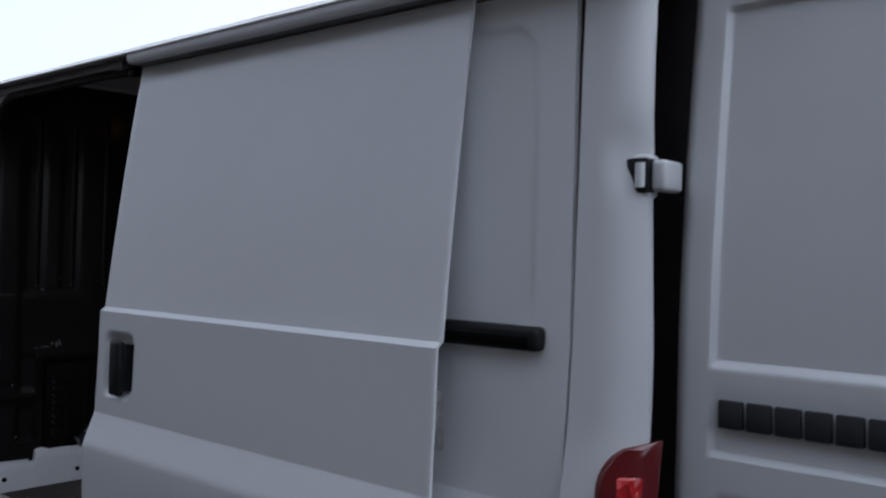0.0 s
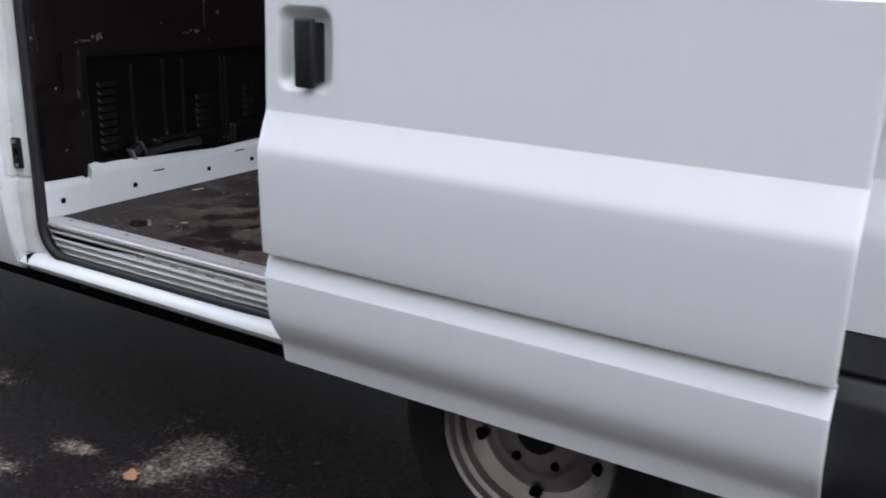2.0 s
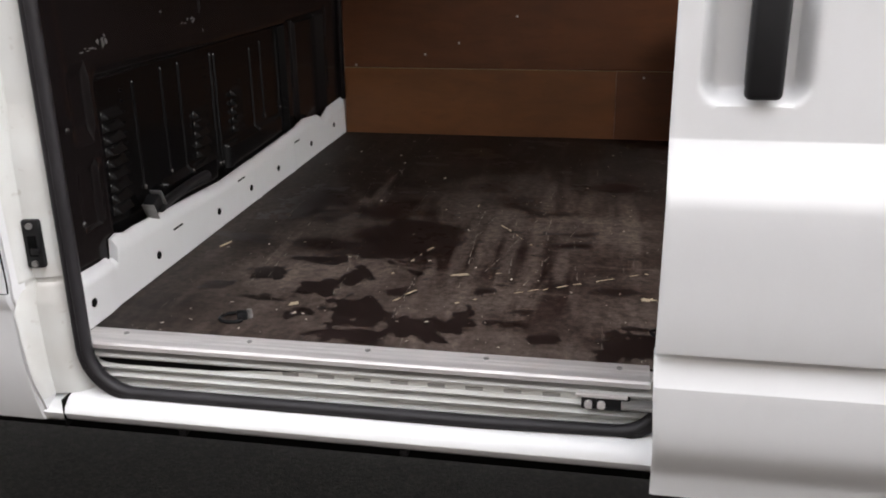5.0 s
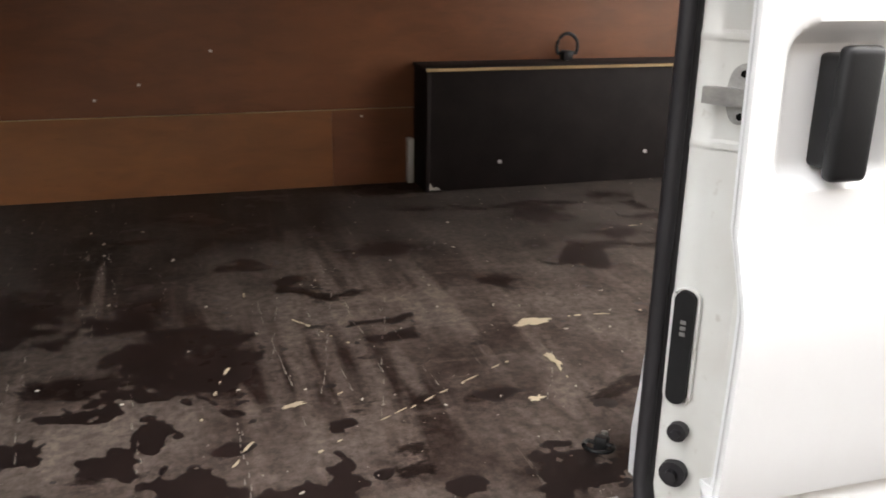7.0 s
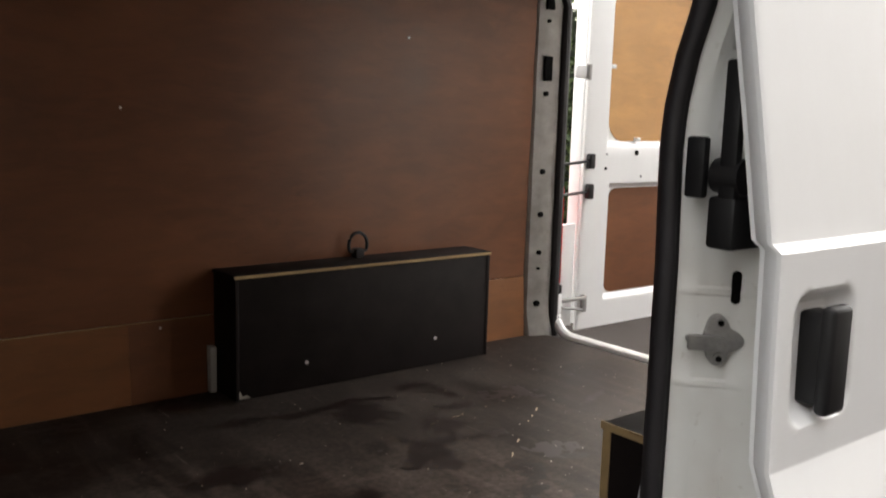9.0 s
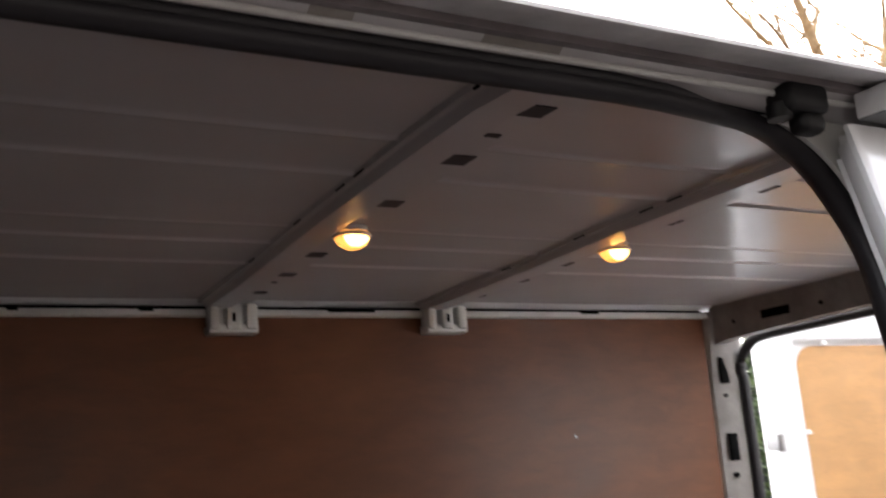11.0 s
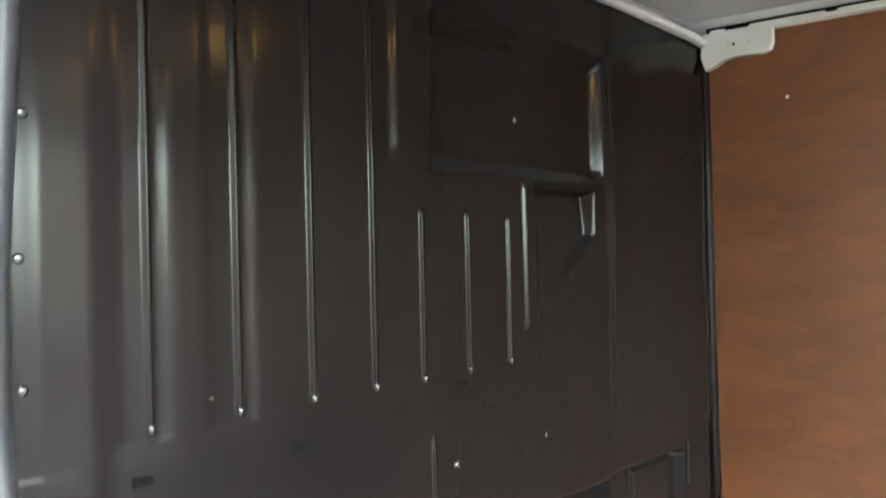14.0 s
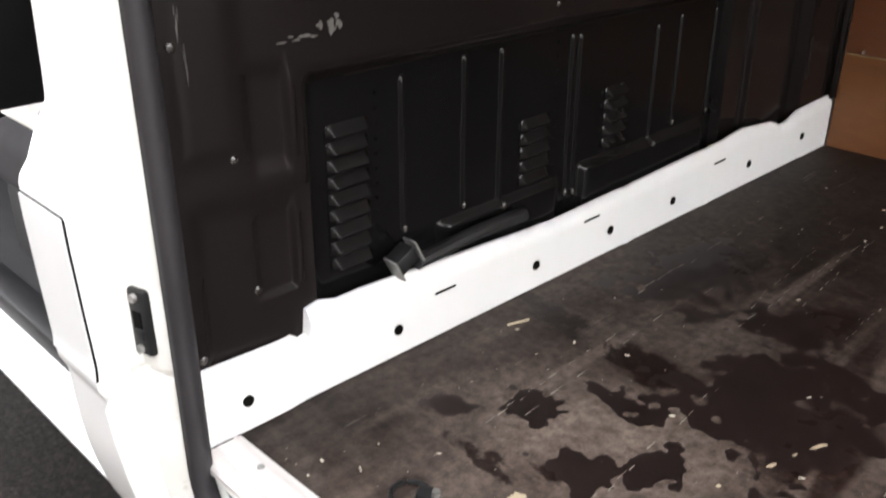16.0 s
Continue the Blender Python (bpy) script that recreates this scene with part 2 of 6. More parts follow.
def make_plastic(name, colour, rough, gloss=0.5):
    m = material(name, colour, rough)
    bsdf(m).inputs["Specular IOR Level"].default_value = gloss
    n = noise_tex(m, 12.0, 6.0, 0.6)
    link(m, ramp(m, n, [(0.3, tuple(v * 0.75 for v in colour)), (0.75, tuple(v * 1.35 for v in colour))]), bsdf(m).inputs["Base Color"])
    bump(m, noise_tex(m, 300.0, 2.0), 0.1, 0.001)
    return m


WHITE = make_white_paint()
JAMB = make_bare_white()
CEIL = make_ceiling_paint()
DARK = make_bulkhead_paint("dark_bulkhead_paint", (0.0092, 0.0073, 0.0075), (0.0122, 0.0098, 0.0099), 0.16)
# highlight of the small domes put into a paler, glossier base colour
GLINT = make_bulkhead_paint("glint_glossy_paint", (0.025, 0.022, 0.021), (0.034, 0.030, 0.028), 0.8)
WELL_DARK = make_bulkhead_paint("well_dark", (0.0042, 0.0040, 0.0043), (0.0058, 0.0055, 0.0058), 0.17)
PLY = make_ply("varnished_plywood", (0.100, 0.0365, 0.0165), (0.196, 0.076, 0.0345), 0.40)
PLY_ORANGE = make_ply("orange_plywood", (0.150, 0.057, 0.021), (0.240, 0.098, 0.038), 0.42)
PLYLIGHT = make_ply("pale_plywood", (0.36, 0.19, 0.075), (0.52, 0.29, 0.125), 0.5)
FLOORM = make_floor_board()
ASPHALT = make_asphalt()
ALU = make_metal("worn_aluminium", (0.84, 0.81, 0.80), 0.42)
bsdf(ALU).inputs["Metallic"].default_value = 0.55
STEEL = make_metal("galvanised_steel", (0.46, 0.455, 0.445), 0.48)
RIM = make_metal("dirty_silver_wheel_paint", (0.40, 0.375, 0.365), 0.34, 6)
RUBBER = make_plastic("black_rubber", (0.020, 0.0185, 0.021), 0.5, 0.35)
BLACK = make_plastic("black_plastic", (0.009, 0.009, 0.010), 0.48, 0.28)
BUMPER = make_plastic("grey_black_bumper_plastic", (0.022, 0.022, 0.023), 0.6)
TYRE = make_plastic("tyre_rubber", (0.012, 0.011, 0.011), 0.85, 0.3)
# flat slot patches: the dimness of the roof space behind is in this colour
VOID = material("shaded_roof_void", (0.040, 0.032, 0.034), 0.8)
# near-black for holes and gaps, and for the shade under the van
HOLE_SHADE = material("dark_hole_shade", (0.0025, 0.0025, 0.0025), 0.95)
HOLE_SHADE.node_tree.nodes["Principled BSDF"].inputs["Specular IOR Level"].default_value = 0.1
EDGE = make_ply("raw_board_edge", (0.24, 0.16, 0.08), (0.42, 0.30, 0.15), 0.7)
BOARD = make_plastic("dark_faced_board", (0.012, 0.009, 0.009), 0.62, 0.12)

# ---- geometry helpers ----
def finish(bm, name, mat, smooth=True, angle=35):
    me = bpy.data.meshes.new(name)
    bmesh.ops.recalc_face_normals(bm, faces=bm.faces)
    for f in bm.faces:
        f.smooth = smooth
    for e in bm.edges:
        if len(e.link_faces) == 2 and e.calc_face_angle(0) > radians(angle):
            e.smooth = False
    bm.to_mesh(me)
    bm.free()
    me.materials.append(mat)
    return me


def part(name, bm, mat, parent, label="", smooth=True, angle=35):
    ob = new(name, finish(bm, name, mat, smooth, angle))
    ob.parent = parent
    if parent.data is None:
        ob.matrix_parent_inverse = Matrix.Translation(-parent.location)
    return tagged(ob, label)


def local_part(name, bm, mat, parent, label="", smooth=True, angle=35):
    """A part built about its thing's own origin."""
    ob = new(name, finish(bm, name, mat, smooth, angle))
    ob.parent = parent
    return tagged(ob, label)


def thing(name, place, label, category, group="", kind=""):
    ob = new(name)
    ob.location = place
    ob.empty_display_size = 0.1
    return tagged(ob, label, category, group, kind)


def single(name, bm, mat, label, category, group="", kind="", smooth=True, angle=35):
    return tagged(new(name, finish(bm, name, mat, smooth, angle)), label, category, group, kind)


def box(bm, x0, x1, y0, y1, z0, z1, bevel=0.0, seg=2, turn=None):
    r = bmesh.ops.create_cube(bm, size=1)
    vs = r["verts"]
    for v in vs:
        v.co = Vector(((x0 + x1) / 2 + v.co.x * (x1 - x0), (y0 + y1) / 2 + v.co.y * (y1 - y0), (z0 + z1) / 2 + v.co.z * (z1 - z0)))
    if bevel:
        es = list({e for v in vs for e in v.link_edges})
        out = bmesh.ops.bevel(bm, geom=es, offset=bevel, segments=seg, affect="EDGES", profile=0.5)
        vs = list({v for f in out["faces"] for v in f.verts} | {v for v in vs if v.is_valid})
    if turn is not None:
        bmesh.ops.transform(bm, matrix=turn, verts=[v for v in vs if v.is_valid])
    return bm


def boxed(*a, **k):
    return box(bmesh.new(), *a, **k)


def rod(bm, a, b, r, r2=None, seg=12, caps=True):
    a, b = Vector(a), Vector(b)
    d = b - a
    m = Matrix.Translation((a + b) / 2) @ d.to_track_quat("Z", "Y").to_matrix().to_4x4()
    bmesh.ops.create_cone(bm, cap_ends=caps, segments=seg, radius1=r, radius2=r if r2 is None else r2, depth=d.length, matrix=m)
    return bm


def sweep(bm, path, ring, closed=False):
    """Sweeps a ring of (side, up) offsets along a path of (point, side, up) frames."""
    rows = []
    for p, side, up in path:
        rows.append([bm.verts.new(Vector(p) + Vector(side) * a + Vector(up) * b) for a, b in ring])
    n = len(ring)
    count = len(rows) if closed else len(rows) - 1
    for i in range(count):
        r0, r1 = rows[i], rows[(i + 1) % len(rows)]
        for j in range(n):
            bm.faces.new((r0[j], r0[(j + 1) % n], r1[(j + 1) % n], r1[j]))
    if not closed:
        bm.faces.new(rows[0])
        bm.faces.new(list(reversed(rows[-1])))
    return bm


def circle(r, n=10, sx=1.0, sy=1.0):
    return [(r * sx * math.cos(2 * math.pi * k / n), r * sy * math.sin(2 * math.pi * k / n)) for k in range(n)]


def tube(bm, pts, r, n=8, closed=False):
    pts = [Vector(p) for p in pts]
    frames = []
    for i, p in enumerate(pts):
        a = pts[i - 1] if i or closed else pts[i]
        b = pts[(i + 1) % len(pts)] if i < len(pts) - 1 or closed else pts[i]
        t = (b - a).normalized()
        ref = Vector((0, 0, 1)) if abs(t.z) < 0.9 else Vector((1, 0, 0))
        side = t.cross(ref).normalized()
        frames.append((p, side, side.cross(t)))
    return sweep(bm, frames, circle(r, n), closed)


def grid(bm, us, vs, f):
    rows = [[bm.verts.new(f(u, v)) for u in us] for v in vs]
    for i in range(len(vs) - 1):
        for j in range(len(us) - 1):
            bm.faces.new((rows[i][j], rows[i][j + 1], rows[i + 1][j + 1], rows[i + 1][j]))
    return rows


def sheet(bm, us, vs, f, back):
    """A sheet with thickness: f gives its face, back the offset of its other face."""
    back = Vector(back)
    a = grid(bm, us, vs, f)
    b = grid(bm, us, vs, lambda u, v: Vector(f(u, v)) + back)
    for r in (0, -1):
        for j in range(len(us) - 1):
            bm.faces.new((a[r][j], a[r][j + 1], b[r][j + 1], b[r][j]))
    for c in (0, -1):
        for i in range(len(vs) - 1):
            bm.faces.new((a[i][c], a[i + 1][c], b[i + 1][c], b[i][c]))
    return bm


def poly(bm, pts, depth):
    """A flat outline with thickness."""
    a = [bm.verts.new(Vector(p)) for p in pts]
    b = [bm.verts.new(Vector(p) + Vector(depth)) for p in pts]
    bm.faces.new(a)
    bm.faces.new(list(reversed(b)))
    n = len(pts)
    for i in range(n):
        bm.faces.new((a[i], a[(i + 1) % n], b[(i + 1) % n], b[i]))
    return bm


def steps(a, b, d):
    n = max(1, round(abs(b - a) / d))
    return [a + (b - a) * i / n for i in range(n + 1)]


def lerp_table(table, z):
    if z <= table[0][0]:
        return table[0][1]
    for (z0, y0), (z1, y1) in zip(table, table[1:]):
        if z <= z1:
            return y0 + (y1 - y0) * (z - z0) / (z1 - z0)
    return table[-1][1]


def smooth01(t):
    t = max(0.0, min(1.0, t))
    return t * t * (3 - 2 * t)


def pad(y, z, y0, y1, z0, z1, soft):
    """1 inside a rectangle, falling softly to 0 across its rim."""
    d = min(y - y0, y1 - y, z - z0, z1 - z)
    return smooth01(d / soft + 0.5)


# ---- the main sizes ----
GROUND = 0.03
FLOOR = 0.62
# body side: height and how far out the skin stands (smaller y is further out)
SIDE = [(0.472, 0.075), (0.484, 0.056), (0.50, 0.041), (0.53, 0.0215), (0.56, 0.0095), (0.585, 0.003), (0.60, 0.0003), (0.66, -0.0072), (0.706, -0.0110), (0.712, -0.0112), (0.716, -0.0100), (0.721, -0.0074), (0.736, 0.0020), (0.742, 0.0055), (0.746, 0.010), (0.749, 0.022),
        (0.756, 0.022), (0.760, 0.006), (0.764, 0.0056), (0.83, 0.003), (0.93, 0.000), (0.974, 0.000), (0.984, 0.001), (0.992, 0.0032), (1.000, 0.0060), (1.056, 0.0278), (1.0605, 0.02955), (1.0620, 0.0301),
        (1.0635, 0.0303), (1.0655, 0.03035), (1.070, 0.0305), (1.20, 0.0352), (1.315, 0.038), (1.320, 0.038), (1.325, 0.044), (1.330, 0.051), (1.47, 0.057), (1.64, 0.066), (1.82, 0.078), (1.96, 0.090)]


def side_y(z):
    return lerp_table(SIDE, z)


QUARTER = [p for p in SIDE if not 1.21 < p[0] < 1.6]


def quarter_y(z):
    """The fixed rear side has no step above the waist."""
    return lerp_table(QUARTER, z)


CORNER = [p for p in QUARTER if not 0.98 < p[0] < 1.1]


def corner_y(z):
    return lerp_table(CORNER, z)


# the sliding door's lower panel sits a little in from the panel above it
DOOR_FOOT = [(0.472, 0.058), (0.494, 0.0555), (0.52, 0.0515), (0.535, 0.0485), (0.548, 0.0430), (0.565, 0.0330), (0.585, 0.0225), (0.600, 0.0165), (0.615, 0.0130), (0.64, 0.0105), (0.69, 0.0080), (0.7045, 0.00775), (0.7055, 0.0078), (0.7066, 0.0082), (0.742, 0.0205), (0.747, 0.0225), (0.749, 0.028), (0.756, 0.028), (0.760, 0.0065)]


def door_y(z):
    """The opened sliding door stands off the side, less so towards its upper roller."""
    return (side_y(z) if z > 0.760 else lerp_table(DOOR_FOOT, z)) - 0.09 + 0.064 * max(0.0, (z - 1.33) / 0.63)


def door_lean(x, z):
    """The door's edges lean forward above the waist; its front foot is cut back."""
    return -0.030 * max(0.0, (z - 1.33) / 0.63) + 0.010 * smooth01((0.76 - z) / 0.26) * smooth01((1.3 - x) / 0.25)


def zs(z0, z1, d=0.05):
    mid = [z for z, _ in SIDE if z0 < z < z1]
    out = [z0, *mid, z1]
    fine = []
    for a, b in zip(out, out[1:]):
        fine += steps(a, b, d)[:-1]
    return fine + [z1]


def along(profile, x0, x1, closed=True):
    """A section of (y, z) drawn out along the van."""
    bm = bmesh.new()
    a = [bm.verts.new((x0, y, z)) for y, z in profile]
    b = [bm.verts.new((x1, y, z)) for y, z in profile]
    n = len(profile)
    for i in range(n if closed else n - 1):
        bm.faces.new((a[i], a[(i + 1) % n], b[(i + 1) % n], b[i]))
    if closed:
        bm.faces.new(a)
        bm.faces.new(list(reversed(b)))
    return bm


# ---- ground ----
bm = bmesh.new()
near = [v / 5 for v in range(-20, 41)]
grid(bm, [-400, -60, -12, *near, 20, 60, 400], [-400, -60, -12, *[v / 5 for v in range(-25, 31)], 20, 60, 400],
     lambda x, y: Vector((x, y, GROUND + (0.008 * noise.noise(Vector((x * 1.3, y * 1.3, 0))) if abs(x) < 12 and abs(y) < 12 else 0))))
single("ground", bm, ASPHALT, "dark damp asphalt with pale gravelly patches", "ground", kind="structure")

# unseen wall, added to hold back low skylight on the side-door side
WALLM = make_plastic("dark_light_block", (0.06, 0.055, 0.05), 0.9)
single("light_block_wall", boxed(-14, 16, -5.4, -5.0, GROUND - 0.05, 6.0), WALLM, "unseen dark wall added to block low skylight", "wall", kind="structure")

# ---- the van ----
van = thing("van", (1.2, 0.98, GROUND), "white panel van with its side and rear doors open", "van")


def rounded_pad(x, z, x0, x1, z0, z1, r, soft):
    dx, dz = max(x0 + r - x, x - x1 + r, 0), max(z0 + r - z, z - z1 + r, 0)
    return smooth01((r - math.hypot(dx, dz)) / soft + 0.5)


def lean(z):
    return -0.03 * max(0.0, (z - 1.33) / 0.63)


def quarter_skin(x, z):
    dent = 0.0055 * rounded_pad(x, z, 1.25, 2.312, 1.345, 1.897, 0.07, 0.016)
    return Vector((x + lean(z) * smooth01((x - 2.2) / 0.1), quarter_y(z) + dent, z))


part("rear_quarter_panel", sheet(bmesh.new(), sorted(set(steps(1.14, 2.25, 0.1) + steps(2.25, 2.33, 0.006) + steps(2.33, 2.391, 0.03))),
     sorted(set(zs(0.825, 1.32) + steps(1.32, 1.42, 0.008) + zs(1.42, 1.86) + steps(1.86, 1.93, 0.006) + zs(1.93, 1.96))), quarter_skin, (0, 0.015, 0)), WHITE, van)


def corner_skin(x, z):
    turn = max(0.0, (x - 2.435) / 0.085)
    near_hinge = max(0.0, 1 - math.hypot((x - 2.475) / 0.05, (z - 1.66) / 0.08))
    return Vector((x + 0.6 * lean(z) + 0.016 * smooth01((1.75 - z) / 0.6) * (x - 2.397) / 0.11, corner_y(z) + 0.055 * turn ** 2.4 + 0.012 * smooth01(near_hinge), z))


part("rear_corner_panel", sheet(bmesh.new(), steps(2.397, 2.507, 0.008), zs(0.55, 1.97, 0.03), corner_skin, (0, 0.012, 0)), WHITE, van)
part("bumper_trim", sheet(bmesh.new(), steps(1.93, 2.56, 0.1), zs(0.30, 0.822), lambda x, z: Vector((x, side_y(z) - 0.006 + 0.008 * smooth01((z - 0.76) / 0.02) - (0.006 if 0.62 < z < 0.66 else 0), z)), (0, 0.03, 0)), BUMPER, van, "black plastic lower rear panel")

# black slider slot in the side, where the door's middle arm runs
bm = boxed(1.20, 2.342, 0.020, 0.075, 1.322, 1.364, bevel=0.011, seg=3)
rail = part("slider_rail", bm, BLACK, van, "black slider rail trim")
part("slot", boxed(1.21, 2.325, 0.0165, 0.03, 1.329, 1.347, bevel=0.004), HOLE_SHADE, rail)

# tail lamp wrapped round the corner
RED = material("red_lamp_lens", (0.13, 0.002, 0.004), 0.22, 0.0, 0.35)
RED_BRIGHT = material("bright_red_reflector", (0.6, 0.010, 0.010), 0.18, 0.0, 0.8)
CLEAR = material("clear_lamp_lens", (0.55, 0.56, 0.57), 0.16, 0.6, 0.9)
facet = node(CLEAR, "ShaderNodeTexVoronoi", Scale=55.0)
link(CLEAR, coords(CLEAR, (1, 1, 0.5)), facet.inputs["Vector"])
bump(CLEAR, facet.outputs["Distance"], 0.9, 0.02)
facet = node(RED_BRIGHT, "ShaderNodeTexVoronoi", Scale=60.0)
link(RED_BRIGHT, coords(RED_BRIGHT, (1, 1, 0.5)), facet.inputs["Vector"])
bump(RED_BRIGHT, facet.outputs["Distance"], 0.9, 0.015)


def lamp_piece(z0, z1, left, right, proud):
    def f(u, z):
        lo = left(z)
        x = lo + (right - lo) * u
        rim = min(1.0, 4 * min(u, 1 - u), (z - z0) / 0.012, (z1 - z) / 0.012)
        return corner_skin(min(x, 2.545), z) - Vector((0, proud * smooth01(rim * 0.8 + 0.2), 0))
    return sheet(bmesh.new(), steps(0, 1, 0.07), steps(z0, z1, 0.012), f, (0, 0.01, 0))


tail = part("tail_lamp", lamp_piece(0.74, 1.195, lambda z: 2.452 + 0.066 * (1 - math.sqrt(max(0.0, 1 - max(0.0, (z - 1.115) / 0.080) ** 2))), 2.520, 0.014), RED, van, "dark red tail lamp lens")
part("clear_segment", lamp_piece(0.945, 1.082, lambda z: 2.474, 2.514, 0.020), CLEAR, tail, "clear faceted indicator lens")
part("red_segment", lamp_piece(1.085, 1.15, lambda z: 2.478, 2.514, 0.018), RED_BRIGHT, tail, "bright red brake segment")


# hinge between body corner and rear door
def hinge(z, x=2.464, y=0.085):
    h = part("door_hinge", boxed(x - 0.004, x + 0.040, y + 0.006, y + 0.045, z - 0.036, z + 0.036, bevel=0.008, seg=3), WHITE, van, "white hinge with black knuckle")
    part("knuckle", boxed(x + 0.001, x + 0.0415, y - 0.001, y + 0.03, z - 0.029, z + 0.029, bevel=0.005), BLACK, h)
    part("pin", rod(bmesh.new(), (x + 0.029, y - 0.001, z - 0.020), (x + 0.029, y - 0.001, z + 0.020), 0.0085, seg=16), WHITE, h)
    part("hinge_arm", boxed(x + 0.041, x + 0.068, y + 0.010, y + 0.075, z - 0.026, z + 0.026, bevel=0.008, seg=3), WHITE, h)


hinge(1.62)
hinge(0.92)

# the front post between cab door and load door, with the fuel flap
POST_FOOT = [(0.484, 0.036), (0.50, 0.030), (0.53, 0.022), (0.57, 0.013), (0.62, 0.006), (0.70, 0.003), (0.76, 0.004)]


def post_y(x, z):
    return ((side_y(z) if z > 0.76 else lerp_table(POST_FOOT, z)) + (0.010 if x < -0.165 else 0.0) + (0.006 if x > -0.0405 else 0) - 0.010 * pad(x, z, -0.3, 0.1, 0.725, 0.99, 0.03)
            + 0.009 * smooth01((z - 1.02) / 0.06) * smooth01((1.5 - z) / 0.2))


def flap_edge(z):
    return lerp_table([(0.74, -0.0405), (0.965, -0.0425)], z)


part("front_post", sheet(bmesh.new(), [-0.172, -0.168, -0.16, *steps(-0.15, -0.045, 0.015), -0.04, -0.035], zs(0.484, 1.96, 0.03) + [1.994],
     lambda x, z: Vector((x, post_y(x, z), z)), (0.004, 0.03, 0)), WHITE, van)
flap = part("fuel_flap", sheet(bmesh.new(), steps(0, 1, 0.1), steps(0.752, 0.962, 0.015),
            lambda u, z: Vector((-0.160 + u * (flap_edge(z) + 0.160), post_y(-0.160 + u * (flap_edge(z) + 0.160), z) - 0.0030, z)), (0, 0.0034, 0)), WHITE, van, "white fuel filler flap")
part("flap_gap", tube(bmesh.new(), [(flap_edge(z) + 0.0015, post_y(flap_edge(z), z) - 0.0006, z) for z in steps(0.752, 0.962, 0.02)], 0.0016, 6), HOLE_SHADE, flap)
for z in (0.7505, 0.9635):
    part("flap_gap", tube(bmesh.new(), [(x, post_y(x, z) - 0.0006, z) for x in steps(-0.160, -0.0415, 0.02)], 0.0014, 6), HOLE_SHADE, flap)


ct = pose(-0.013, 0.047, 0.824, 0, 0, 10)
catch = part("door_catch", boxed(-0.016, 0.016, -0.005, 0.02, -0.044, 0.044, bevel=0.005, turn=ct), BLACK, van, "black door catch recess")
part("catch_hole", boxed(-0.008, 0.008, -0.0065, 0.0, -0.022, 0.016, bevel=0.002, turn=ct), HOLE_SHADE, catch)
part("catch_lip", boxed(-0.004, 0.011, -0.010, -0.002, -0.018, -0.006, bevel=0.002, turn=ct), BLACK, catch)
for z in (-0.034, 0.034):
    part("screw", rod(bmesh.new(), ct @ Vector((0, -0.010, z)), ct @ Vector((0, 0.004, z)), 0.0055), STEEL, catch)


def seal_rear_y(z):
    return lerp_table([(0.5, 0.128), (0.62, 0.138), (1.28, 0.138), (1.42, 0.143), (1.48, 0.140), (1.55, 0.126), (1.605, 0.108), (1.66, 0.099), (1.73, 0.101), (1.82, 0.114), (1.90, 0.126), (1.96, 0.128)], z)


def jamb_rear(u, z):
    out, deep = side_y(z), seal_rear_y(z)
    pts = [(1.076, deep + 0.02), (1.072, deep + 0.006), (1.080, deep - 0.012), (1.090, deep - 0.030), (1.104, min(deep - 0.036, 0.098)), (1.116, 0.084), (1.128, 0.072), (1.138, out + 0.012), (1.145, out)]
    k = min(int(u), 7)
    t = u - k
    groove = 0.004 * (abs(z - 1.245) < 0.004 or abs(z - 1.12) < 0.004) * (1.0 < u < 7)
    return Vector((pts[k][0] + (pts[k + 1][0] - pts[k][0]) * t, pts[k][1] + (pts[k + 1][1] - pts[k][1]) * t - groove, z))


part("rear_door_jamb", sheet(bmesh.new(), steps(0, 8, 0.5), sorted(set(zs(0.53, 1.96, 0.04) + [1.113, 1.1165, 1.12, 1.1235, 1.127, 1.238, 1.2415, 1.245, 1.2485, 1.252])), jamb_rear, (0.003, 0.006, 0)), JAMB, van)
# striker, grab slot, plugs and lower catch on the rear jamb
turned = pose(1.109, 0.080, 1.182, 0, 0, -44)
bm = bmesh.new()
def lobed(a):
    return 0.018 + 0.016 * max(abs(math.sin(a)), 0) ** 5 + 0.016 * max(math.cos(a), 0) ** 6


poly(bm, [(lobed(a) * math.cos(a), -0.004, lobed(a) * math.sin(a)) for a in [2 * math.pi * k / 48 for k in range(48)]], (0, 0.016, 0))
bmesh.ops.transform(bm, matrix=turned, verts=bm.verts)
striker = part("striker", bm, STEEL, van, "grey steel lock striker")
bm = bmesh.new()
poly(bm, [(-0.040, -0.020, -0.010), (-0.040, -0.020, 0.008), (-0.010, -0.014, 0.008), (0.008, -0.012, 0.005), (0.011, -0.012, -0.004), (0.008, -0.012, -0.012), (-0.010, -0.014, -0.013)], (0, 0.010, 0))
bmesh.ops.transform(bm, matrix=turned, verts=bm.verts)
part("striker_bar", bm, STEEL, striker)
for a, b, r in (((0.004, -0.0145, -0.004), (0.004, -0.008, -0.004), 0.0065), ((-0.035, -0.014, -0.001), (-0.035, 0.02, -0.001), 0.005)):
    part("striker_pin", rod(bmesh.new(), turned @ Vector(a), turned @ Vector(b), r, seg=12), STEEL, striker)
